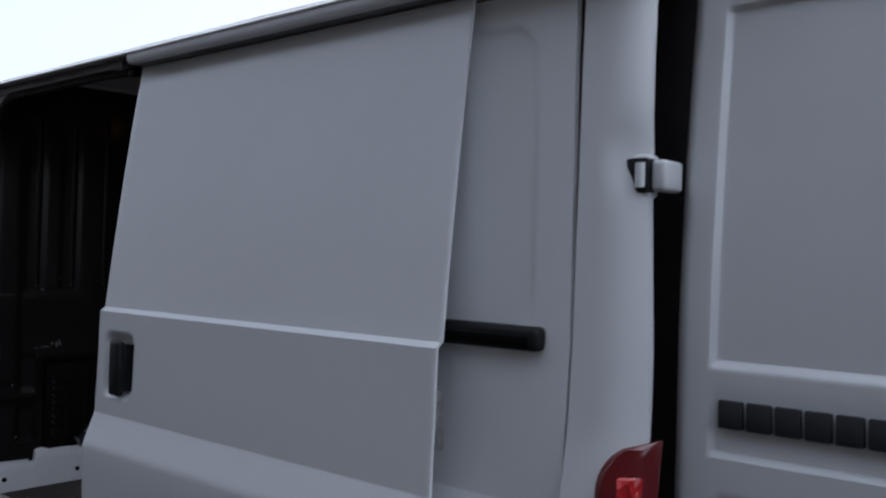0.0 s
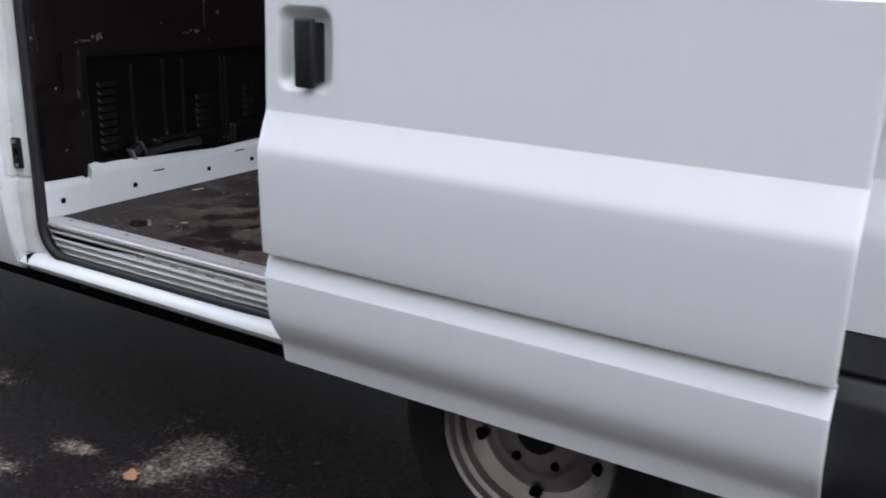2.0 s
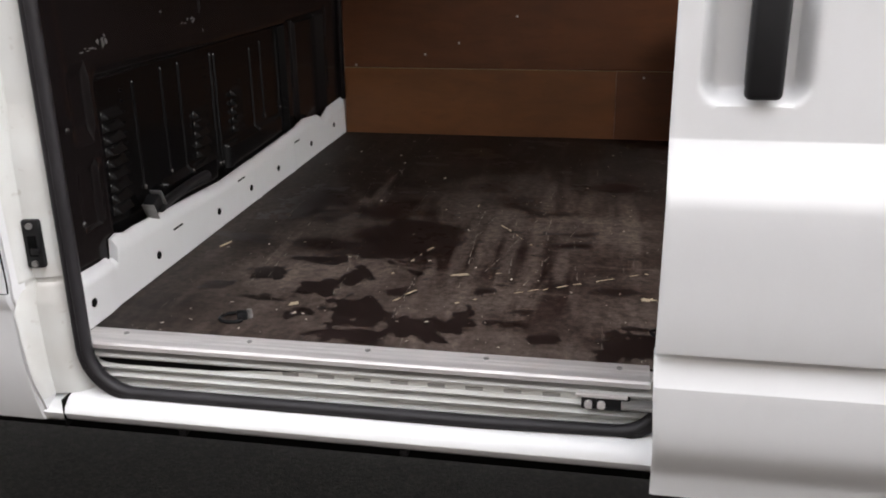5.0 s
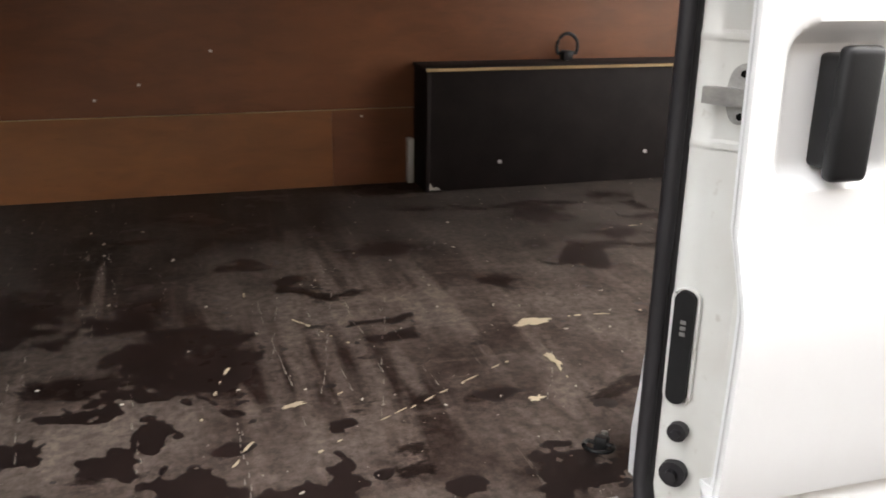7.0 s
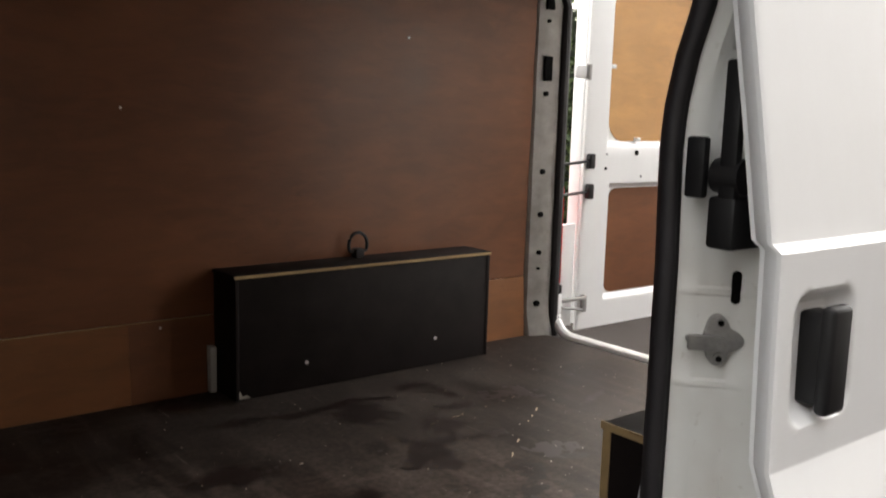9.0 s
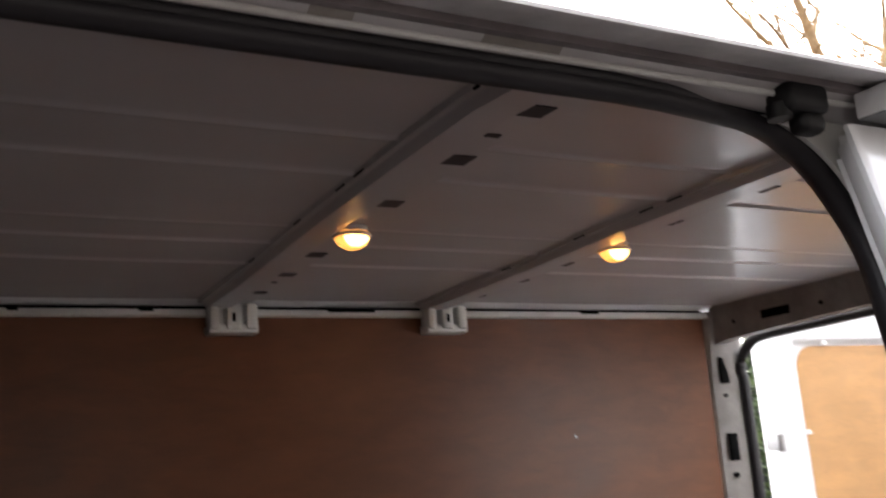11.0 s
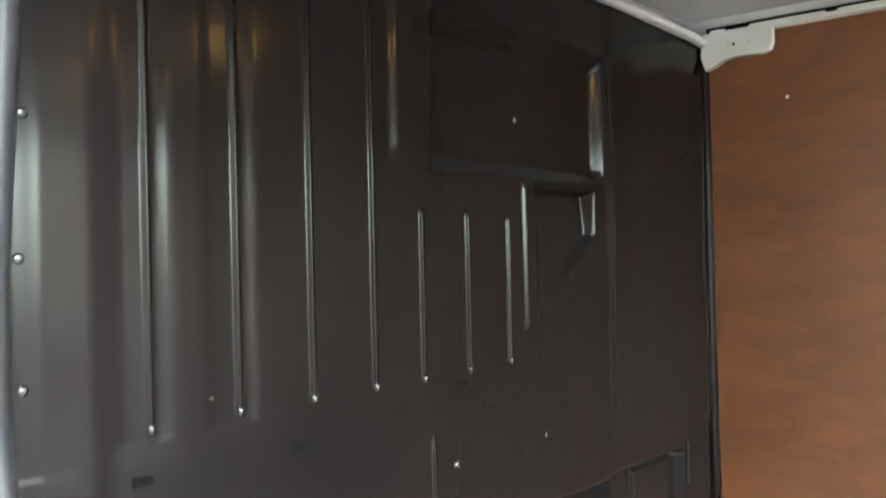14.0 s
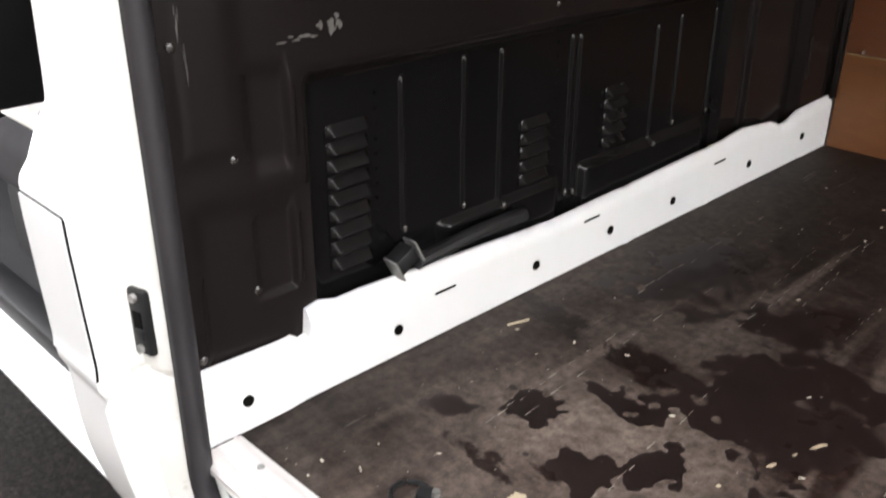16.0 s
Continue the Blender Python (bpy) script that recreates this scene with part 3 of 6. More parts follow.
for z in (-0.024, 0.024):
    part("bolt_head", rod(bmesh.new(), turned @ Vector((0.002, -0.008, z)), turned @ Vector((0.002, 0, z)), 0.0078, seg=14), STEEL, striker)
    part("bolt_socket", rod(bmesh.new(), turned @ Vector((0.002, -0.0085, z)), turned @ Vector((0.002, -0.004, z)), 0.0045, seg=6), HOLE_SHADE, striker)
slot_turn = pose(1.128, 0.070, 1.252, 0, 0, -45)
bm = bmesh.new()
poly(bm, [(0.006 * math.cos(a), -0.003, (0.016 if math.sin(a) > 0 else -0.016) + 0.006 * math.sin(a)) for a in [2 * math.pi * k / 24 for k in range(24)]], (0, 0.006, 0))
bmesh.ops.transform(bm, matrix=slot_turn, verts=bm.verts)
part("jamb_slot", bm, HOLE_SHADE, van)
tilt = pose(1.088, 0.110, 0.0, 0, 0, -50)
bm = bmesh.new()
poly(bm, [(0.0135 * math.cos(a), -0.006, 0.858 + (0.064 if math.sin(a) > 0 else -0.064) + 0.0135 * math.sin(a)) for a in [2 * math.pi * k / 24 for k in range(24)]], (0, 0.014, 0))
bmesh.ops.transform(bm, matrix=tilt, verts=bm.verts)
vent = part("vent_grille", bm, BLACK, van, "black oval vent grille")
part("rim", tube(bmesh.new(), [tilt @ Vector((0.0165 * math.cos(a), 0.001, 0.858 + (0.064 if math.sin(a) > 0 else -0.064) + 0.0165 * math.sin(a))) for a in [2 * math.pi * k / 28 for k in range(28)]], 0.0028, 6, True), JAMB, vent, "white pressed rim")
for z in (0.876, 0.884, 0.892):
    part("mark", boxed(-0.003, 0.004, -0.0068, -0.005, z, z + 0.005, turn=tilt), STEEL, vent)
for z, r in ((0.742, 0.013), (0.68, 0.018)):
    axis = Vector((-0.766, -0.643, 0))
    p = Vector((1.094, 0.104, z))
    plug = part("rubber_plug", rod(bmesh.new(), p - axis * 0.01, p + axis * 0.010, r, seg=16), RUBBER, van)
    part("plug_tip", rod(bmesh.new(), p + axis * 0.008, p + axis * 0.018, r * 0.45, seg=12), RUBBER, plug)
lower = part("lower_catch", boxed(1.127, 1.139, 0.012, 0.044, 0.715, 0.825, bevel=0.005, seg=3), BLACK, van)
part("catch_tongue", boxed(1.108, 1.130, 0.018, 0.036, 0.756, 0.788, bevel=0.004), BLACK, lower)
for z in (0.728, 0.812):
    part("screw", rod(bmesh.new(), (1.133, 0.008, z), (1.133, 0.02, z), 0.0045, seg=8), STEEL, lower)
mid_arm = part("middle_slider_arm", boxed(1.05, 1.135, 0.03, 0.07, 1.31, 1.375, bevel=0.006), BLACK, van, "black door slider arm")
part("arm_roller", rod(bmesh.new(), (1.07, 0.03, 1.40), (1.07, 0.07, 1.40), 0.022, seg=16), BLACK, mid_arm)
part("arm_plate", boxed(1.052, 1.066, 0.034, 0.058, 1.37, 1.540, bevel=0.004), BLACK, mid_arm)
part("arm_foot", boxed(1.052, 1.066, 0.080, 0.108, 1.37, 1.447, bevel=0.004), BLACK, mid_arm)

# sill under both doors and the step with its slider track
part("sill", along([(0.075, 0.474), (0.050, 0.480), (0.038, 0.490), (0.032, 0.503), (0.036, 0.514), (0.052, 0.526), (0.085, 0.535), (0.10, 0.535), (0.10, 0.47)], 0.0, 1.14), WHITE, van)
part("cab_sill", along([(0.075, 0.472), (0.048, 0.478), (0.036, 0.490), (0.032, 0.503), (0.040, 0.512), (0.060, 0.522), (0.12, 0.525), (0.12, 0.47)], -1.6, -0.004), WHITE, van)
part("seam_sealer", boxed(-0.003, -0.001, 0.033, 0.10, 0.473, 0.53), HOLE_SHADE, van)
# underbody boxes carry the shadow beneath the van in their near-black colour
part("underbody", boxed(-1.6, 1.17, 0.30, 1.92, 0.30, 0.47), HOLE_SHADE, van, "underside of the van, its shade painted near-black")
part("underbody", boxed(1.17, 1.95, 0.40, 1.92, 0.30, 0.60), HOLE_SHADE, van, "underside of the van, its shade painted near-black")
part("underbody", boxed(1.95, 2.5, 0.30, 1.92, 0.30, 0.47), HOLE_SHADE, van, "underside of the van, its shade painted near-black")
for x in (0.21, 0.62):
    part("drain_lip", boxed(x, x + 0.014, 0.05, 0.09, 0.465, 0.476, bevel=0.002), BLACK, van)
GREASE = make_plastic("greasy_smudge", (0.30, 0.29, 0.28), 0.5)
step = part("step_well", along([(0.150, 0.617), (0.128, 0.610), (0.128, 0.603), (0.088, 0.602), (0.084, 0.599), (0.086, 0.595), (0.094, 0.593), (0.094, 0.580), (0.090, 0.579), (0.084, 0.577), (0.087, 0.573), (0.110, 0.571), (0.112, 0.563),
     (0.090, 0.561), (0.084, 0.559), (0.087, 0.555), (0.100, 0.550), (0.104, 0.541), (0.092, 0.539), (0.092, 0.50), (0.15, 0.50)], 0.03, 1.05), JAMB, van, "painted step with scuffed slider track")
bm = bmesh.new()
poly(bm, [(0.048, 0.0915, 0.5925), (0.062, 0.0915, 0.5932), (0.50, 0.0915, 0.5932), (0.42, 0.0915, 0.5905), (0.34, 0.0915, 0.586), (0.27, 0.0915, 0.581), (0.09, 0.0915, 0.580), (0.062, 0.0915, 0.582), (0.048, 0.0915, 0.587)], (0, 0.003, 0))
part("track_slot", bm, HOLE_SHADE, step)
for x in steps(0.40, 0.86, 0.065):
    part("track_hole", boxed(x, x + 0.03, 0.0928, 0.096, 0.582, 0.588), GREASE, step)
carriage = part("roller_carriage", boxed(0.925, 1.005, 0.080, 0.105, 0.570, 0.592, bevel=0.003), BLACK, van, "black roller carriage of the sliding door")
part("carriage_plate", boxed(0.915, 1.0, 0.078, 0.10, 0.592, 0.599, bevel=0.002), ALU, carriage)
part("carriage_arm", boxed(0.99, 1.10, 0.06, 0.09, 0.583, 0.590, bevel=0.002), STEEL, carriage)
for x in (0.937, 0.958):
    part("bolt", rod(bmesh.new(), (x, 0.073, 0.581), (x, 0.083, 0.581), 0.007, seg=10), ALU, carriage)
strip = part("tread_strip", along([(0.078, 0.616), (0.078, 0.624), (0.082, 0.627), (0.100, 0.627), (0.102, 0.6264), (0.106, 0.6264), (0.108, 0.627), (0.113, 0.627), (0.115, 0.6264), (0.119, 0.6264), (0.121, 0.627), (0.126, 0.627), (0.128, 0.6264), (0.132, 0.6264), (0.134, 0.627), (0.142, 0.627), (0.143, 0.620), (0.086, 0.620), (0.083, 0.616)], 0.016, 1.035), ALU, van, "ribbed aluminium tread strip, dulled and scratched")
for x in (0.09, 0.33, 0.55, 0.76, 0.985):
    part("screw", rod(bmesh.new(), (x, 0.124, 0.6262), (x, 0.124, 0.6285), 0.005, seg=10), STEEL, strip)


# rubber seal round the load door
Z0, Z1, RB, RT = 0.535, 1.977, 0.085, 0.16
XR = 1.067


def seal_front_x(z):
    return 0.038 - 0.018 * smooth01((z - 1.27) / 0.12)


seal_path = [(seal_front_x(z), z) for z in steps(Z0 + RB, Z1 - RT, 0.03)]
xf = seal_front_x(1.9)
seal_path += [(xf + RT - RT * math.cos(a), Z1 - RT + RT * math.sin(a)) for a in steps(0.1, math.pi / 2, 0.12)]
seal_path += [(x, Z1) for x in steps(xf + RT, XR - RT, 0.06)[1:]]
seal_path += [(XR - RT + RT * math.sin(a), Z1 - RT + RT * math.cos(a)) for a in steps(0.1, math.pi / 2, 0.12)]
seal_path += [(XR, z) for z in steps(Z1 - RT, Z0 + RB, 0.03)[1:]]
xf = seal_front_x(0.6)
seal_path += [(XR - RB + RB * math.cos(a), Z0 + RB - RB * math.sin(a)) for a in steps(0.15, math.pi / 2, 0.15)]
seal_path += [(x, Z0) for x in steps(XR - RB, xf + RB, 0.06)[1:]]
seal_path += [(xf + RB - RB * math.sin(a), Z0 + RB - RB * math.cos(a)) for a in steps(0.15, math.pi / 2 - 0.1, 0.15)]


def seal_y(x, z):
    front = 0.070 + 0.022 * smooth01((z - 1.45) / 0.45)
    return front + (seal_rear_y(z) - front) * smooth01((x - 0.72) / 0.33) * (0.12 + 0.88 * smooth01((z - 0.535) / 0.11))


def loop_frames(path):
    out = []
    n = len(path)
    for i, (x, z) in enumerate(path):
        ax, az = path[i - 1]
        bx, bz = path[(i + 1) % n]
        t = Vector((bx - ax, 0, bz - az)).normalized()
        out.append(((x, seal_y(x, z), z), t.cross(Vector((0, 1, 0))), Vector((0, 1, 0))))
    return out


SEAL_RING = [(0.0156, 0.0108), (0.0082, 0.0162), (-0.0049, 0.0144), (-0.0098, 0.0054), (-0.0131, -0.0036), (-0.0082, -0.0126), (0.0, -0.0153), (0.0049, -0.0099), (0.0098, -0.0126), (0.0148, -0.009), (0.0172, 0.0)]
part("door_seal", sweep(bmesh.new(), loop_frames(seal_path), SEAL_RING, True), RUBBER, van, "black rubber door seal", True, 75)

# painted jamb between the front post and the seal
def jamb_front(u, z):
    end = seal_front_x(z)
    s, d = side_y(z), seal_y(end, z) + 0.006 - side_y(z)
    pts = [(-0.035, s + 0.006), (-0.032, s + 0.35 * d), (-0.027, s + 0.60 * d), (0.002, s + 0.70 * d), (end - 0.005, s + d)]
    k = min(int(u), 3)
    t = u - k
    return Vector((pts[k][0] + (pts[k + 1][0] - pts[k][0]) * t, pts[k][1] + (pts[k + 1][1] - pts[k][1]) * t, z))


part("front_door_jamb", sheet(bmesh.new(), steps(0, 4, 0.5), zs(0.53, 1.96) + [1.994], jamb_front, (0.003, 0.006, 0)), JAMB, van)


# painted corner plates behind the rounded top corners of the seal
def corner_plate(cx, x_end, y, side):
    arc = [(cx - side * (RT + 0.004) * math.cos(a), y, Z1 - RT + (RT + 0.004) * math.sin(a)) for a in steps(0.0, math.pi / 2, 0.12)]
    return poly(bmesh.new(), arc + [(cx, y, 1.996), (x_end, y, 1.996), (x_end, y, Z1 - RT)], (0, 0.006, 0))


part("corner_plate", corner_plate(0.18, -0.17, 0.092, 1), JAMB, van)
part("plate_hole", rod(bmesh.new(), (0.067, 0.0905, 2.000), (0.067, 0.094, 2.000), 0.009, seg=14), HOLE_SHADE, van)
part("corner_plate", corner_plate(XR - RT, 1.14, 0.106, -1), JAMB, van)

# roof skin with its edge over the door, and the upper slider channel
ROOFP = [(0.026, 2.0045), (0.035, 2.0095), (0.06, 2.019), (0.1, 2.041), (0.18, 2.079), (0.3, 2.108), (0.6, 2.13), (0.95, 2.14),
         (1.3, 2.137), (1.6, 2.130), (1.82, 2.118), (1.92, 2.09), (1.968, 2.04), (1.975, 1.96)]
part("roof", sheet(bmesh.new(), steps(-1.6, 2.56, 0.26), range(len(ROOFP)), lambda x, k: Vector((x, *ROOFP[int(k)])), (0, 0.0, -0.008)), WHITE, van)
DRIP_GREY = make_plastic("grey_roof_edge_paint", (0.66, 0.65, 0.64), 0.5)
part("roof_drip_edge", along([(0.056, 2.003), (0.038, 1.9995), (0.018, 1.9935), (0.010, 1.9940), (0.0092, 1.9975), (0.014, 2.0015), (0.030, 2.007), (0.056, 2.010)], -1.6, 2.56), DRIP_GREY, van, "grey roof drip edge")
GUTTER_LINE = make_plastic("brown_grey_gutter_line", (0.22, 0.195, 0.20), 0.8)
GAP_SHADE = make_plastic("grey_gap_shade", (0.16, 0.165, 0.17), 0.6)
part("roof_gutter_line", along([(0.0555, 2.0035), (0.0555, 1.9955), (0.066, 1.9965), (0.066, 2.004)], -0.2, 2.5), GUTTER_LINE, van, "dark gutter line under the roof edge")
chan = part("upper_door_channel", along([(0.066, 1.9965), (0.066, 2.006), (0.10, 2.012), (0.14, 2.02), (0.16, 2.03), (0.16, 2.02), (0.126, 1.998), (0.110, 1.984), (0.094, 1.9825)], -0.17, 2.39), CEIL, van, "pale painted upper slider channel")
part("channel_lip", tube(bmesh.new(), [(x, 0.074, 1.9895) for x in steps(0.06, 1.02, 0.2)], 0.0032, 8), JAMB, chan)
for x0, x1 in ((0.44, 0.475), (0.585, 0.66)):
    part("channel_mark", along([(0.0658, 1.9955), (0.0650, 1.9960), (0.0845, 1.9868), (0.0850, 1.9862)], x0, x1), make_plastic("stained_channel_paint", (0.26, 0.24, 0.22), 0.6), chan)
carr = part("upper_roller", boxed(0.908, 0.964, 0.054, 0.088, 1.968, 1.998, bevel=0.008, seg=3), BLACK, van, "black upper roller of the sliding door")
part("roller_arm", boxed(0.930, 0.962, 0.06, 0.084, 1.950, 1.972, bevel=0.008, seg=3), BLACK, carr)
part("roller_wheel", rod(bmesh.new(), (0.913, 0.074, 1.963), (0.913, 0.074, 1.978), 0.012, seg=16), BLACK, carr)

# ---- ceiling, roof bows, lamps ----
CROWN = [(0.10, 2.034), (0.18, 2.066), (0.28, 2.090), (0.4, 2.1015), (0.6, 2.105), (0.95, 2.108), (1.3, 2.104), (1.6, 2.104), (1.80, 2.106), (1.88, 2.113)]


def ceil_z(y):
    return lerp_table(CROWN, y)


def ceil_skin(x, y):
    bead = sum(math.exp(-((y - c) / 0.0055) ** 2) * (0.5 if c == 1.07 else 1) for c in (0.577, 0.743, 1.07, 1.19, 1.37))
    fade = smooth01((x - 0.05) / 0.05) * smooth01((2.44 - x) / 0.05)
    return Vector((x, y, ceil_z(y) - 0.0045 * bead * fade + 0.0016 * noise.noise(Vector((x * 3, y * 3, 5)))))


part("ceiling_skin", sheet(bmesh.new(), steps(-0.02, 2.5, 0.07), sorted(set(steps(0.10, 1.858, 0.02) + [c + d for c in (0.577, 0.743, 1.07, 1.19, 1.37) for d in (-0.010, -0.006, -0.003, 0, 0.003, 0.006, 0.010)])), ceil_skin, (0, 0, 0.008)), CEIL, van, "grey painted steel ceiling with pressed beads")


def bow(x):
    """A pressed steel bow across the roof: a channel with a slotted flange."""
    ys = steps(0.12, 1.84, 0.04)
    sec = [(-0.066, 0.0), (-0.064, 0.010), (-0.054, 0.011), (-0.044, 0.024), (0.010, 0.026), (0.018, 0.011), (0.072, 0.009), (0.074, 0.0)]
    bm = bmesh.new()
    rows = [[bm.verts.new((x + dx, y, ceil_z(y) + 0.002 - dz)) for dx, dz in sec] for y in ys]
    for r0, r1 in zip(rows, rows[1:]):
        for j in range(len(sec)):
            k = (j + 1) % len(sec)
            bm.faces.new((r0[j], r0[k], r1[k], r1[j]))
    b = part("roof_bow", bm, CEIL, van, "grey pressed steel roof bow with slots")
    for y, w, l in ((0.405, 0.050, 0.040), (0.505, 0.022, 0.012), (0.616, 0.050, 0.042), (0.862, 0.046, 0.038), (1.243, 0.044, 0.036), (1.44, 0.042, 0.034), (1.53, 0.012, 0.012), (1.66, 0.036, 0.03)):
        part("bow_slot", sheet(bmesh.new(), [x + 0.055 - w / 2, x + 0.055 + w / 2], [y - l / 2, y + l / 2], lambda u, v: Vector((u - 0.009, v, ceil_z(v) - 0.0098)), (0, 0, 0.002)), VOID, b)
    for y in (0.34, 0.72, 0.80, 1.02, 1.32):
        part("bow_dent", boxed(x - 0.0658, x - 0.062, y - 0.02, y + 0.02, ceil_z(y) - 0.0075, ceil_z(y) - 0.0045), HOLE_SHADE, b)
    foot = part("bow_foot", boxed(x - 0.045, x + 0.085, 1.80, 1.858, 2.017, 2.040, bevel=0.006), JAMB, b, "white bow foot bracket")
    part("foot_plate", boxed(x - 0.043, x + 0.083, 1.822, 1.85, 2.038, 2.10, bevel=0.004), JAMB, foot)
    for dx, w in ((-0.032, 0.012), (0.018, 0.019), (0.066, 0.015)):
        part("foot_ridge", boxed(x + dx - w, x + dx + w, 1.79, 1.83, 2.026, 2.092, bevel=0.007), JAMB, foot)
    part("foot_hole", boxed(x + 0.012, x + 0.021, 1.7885, 1.792, 2.045, 2.068), HOLE_SHADE, foot)


bow(0.81)
bow(1.43)

GLOW = bpy.data.materials.new("lit_bulb")
GLOW.use_nodes = True
GLOW.node_tree.nodes.clear()
em = node(GLOW, "ShaderNodeEmission", Color=(1.0, 0.62, 0.24, 1), Strength=1.3)
out = GLOW.node_tree.nodes.new("ShaderNodeOutputMaterial")
link(GLOW, em.outputs[0], out.inputs[0])
AMBER = material("amber_lamp_lens", (1.0, 0.50, 0.16), 0.2)
bsdf(AMBER).inputs["Transmission Weight"].default_value = 0.9
bsdf(AMBER).inputs["Emission Color"].default_value = (1.0, 0.45, 0.12, 1)
bsdf(AMBER).inputs["Emission Strength"].default_value = 0.045


def ceiling_lamp():
    lamp = thing("ceiling_lamp", (0, 0, 0), "small round ceiling lamp glowing amber on a roof bow", "lamp", "ceiling lamps")
    bm = bmesh.new()
    bmesh.ops.create_uvsphere(bm, u_segments=20, v_segments=12, radius=0.032)
    for v in bm.verts:
        v.co.z = -0.006 + min(v.co.z, 0.012) * 0.8
        v.co.x *= 1.05
        r = math.hypot(v.co.x, v.co.y)
        v.co.z += 0.0015 * math.cos(8 * math.atan2(v.co.y, v.co.x)) * r / 0.03
    lens = local_part("lens", bm, AMBER, lamp, "amber faceted lamp lens")
    lens.visible_shadow = False
    bm = bmesh.new()
    tube(bm, [(0.034 * math.cos(a), 0.032 * math.sin(a), -0.006) for a in steps(0, 2 * math.pi, 0.3)[:-1]], 0.004, 6, True)
    local_part("rim", bm, ALU, lamp)
    local_part("housing", rod(bmesh.new(), (0, 0, -0.006), (0, 0, 0.0105), 0.031, seg=20), JAMB, lamp)
    bm = bmesh.new()
    bmesh.ops.create_uvsphere(bm, u_segments=10, v_segments=8, radius=0.014)
    bmesh.ops.translate(bm, verts=bm.verts, vec=(0.004, -0.006, -0.009))
    bmesh.ops.scale(bm, verts=bm.verts, vec=(1.4, 1, 0.8))
    local_part("bulb", bm, GLOW, lamp, "lit filament bulb")
    return lamp


first = ceiling_lamp()
first.location = (0.854, 1.030, ceil_z(1.035) - 0.019)
copy_thing(first, pose(1.474, 1.044, ceil_z(1.044) - 0.019))
# rail over the far lining
part("far_top_rail", along([(1.842, 2.067), (1.838, 2.070), (1.840, 2.084), (1.850, 2.087), (1.90, 2.087), (1.90, 2.067)], 0.02, 2.48), JAMB, van, "white cant rail")
part("rail_gap", along([(1.866, 2.086), (1.866, 2.122), (1.90, 2.122), (1.90, 2.086)], 0.0, 2.48), HOLE_SHADE, van)
for x0, x1 in ((0.06, 0.10), (0.30, 0.305), (0.6, 0.615), (1.10, 1.22), (1.95, 2.0)):
    part("rail_notch", along([(1.837, 2.079), (1.8368, 2.087), (1.85, 2.089), (1.85, 2.079)], x0, x1 + 0.02), HOLE_SHADE, van)
bm = bmesh.new()
poly(bm, [(0.012, 1.85, 1.985), (0.035, 1.85, 1.992), (0.055, 1.85, 2.004), (0.085, 1.85, 2.011), (0.155, 1.85, 2.008), (0.172, 1.85, 2.014), (0.178, 1.85, 2.03), (0.178, 1.85, 2.068), (0.005, 1.85, 2.075), (0.0, 1.85, 2.02)], (0, -0.022, 0))
gus = part("corner_bracket", bm, JAMB, van, "white corner bracket under the roof")
part("bracket_hole", rod(bmesh.new(), (0.085, 1.8275, 2.04), (0.085, 1.83, 2.04), 0.004, seg=8), HOLE_SHADE, gus)

# ---- far wall, rear frame ----
far = sheet(bmesh.new(), steps(-1.6, 2.5, 0.5), zs(0.36, 1.96), lambda x, z: Vector((x, 2.02 - side_y(z), z)), (0, -0.012, 0))
part("far_side_panel", far, WHITE, van)
part("far_roof_joint", along([(1.922, 1.945), (1.982, 1.945), (1.982, 1.972), (1.922, 1.972)], -1.6, 2.56), WHITE, van)


def rear_post(u, z):
    pts = [(2.474, 1.90), (2.478, 1.874), (2.486, 1.862), (2.54, 1.842), (2.59, 1.838), (2.61, 1.846), (2.612, 1.90)]
    k = min(int(u), 5)
    t = u - k
    lean = -0.02 * smooth01((z - 1.8) / 0.25) - 0.02 * smooth01((0.72 - z) / 0.1)
    return Vector((pts[k][0] + (pts[k + 1][0] - pts[k][0]) * t, pts[k][1] + (pts[k + 1][1] - pts[k][1]) * t + lean, z))


# shade and plywood bounce on the rear frame are mixed into this colour
POSTM = make_plastic("shaded_rear_frame_paint", (0.27, 0.255, 0.24), 0.4)
post = part("rear_post", sheet(bmesh.new(), steps(0, 6, 0.5), steps(0.60, 2.09, 0.05), rear_post, (0, 0.004, 0)), POSTM, van, "rear post with holes, its shade painted grey-brown")
for z, r in ((0.744, 0.012), (0.942, 0.009), (1.088, 0.010), (1.25, 0.010), (1.539, 0.009), (1.985, 0.012), (0.88, 0.005), (1.803, 0.006)):
    part("post_hole", rod(bmesh.new(), (2.522, 1.8462 - 0.006, z), (2.522, 1.853, z), r, seg=12), HOLE_SHADE, post)
for z in (1.631, 1.888):
    part("post_slot", boxed(2.505, 2.545, 1.838, 1.85, z - 0.045, z + 0.045, bevel=0.004), HOLE_SHADE, post)
part("rear_header", along([(0.15, 1.97), (0.15, 2.05), (0.4, 2.105), (0.95, 2.122), (1.5, 2.118), (1.85, 2.112), (1.86, 1.97), (1.78, 1.985), (1.4, 2.002), (0.95, 2.012), (0.5, 2.0), (0.25, 1.97)], 2.50, 2.545), POSTM, van, "header over the rear doors, its shade painted grey-brown")
part("header_slot", boxed(2.4985, 2.503, 1.50, 1.62, 2.028, 2.058, bevel=0.003), HOLE_SHADE, van)
part("header_slot", boxed(2.4985, 2.503, 0.95, 1.05, 2.035, 2.065, bevel=0.003), HOLE_SHADE, van)
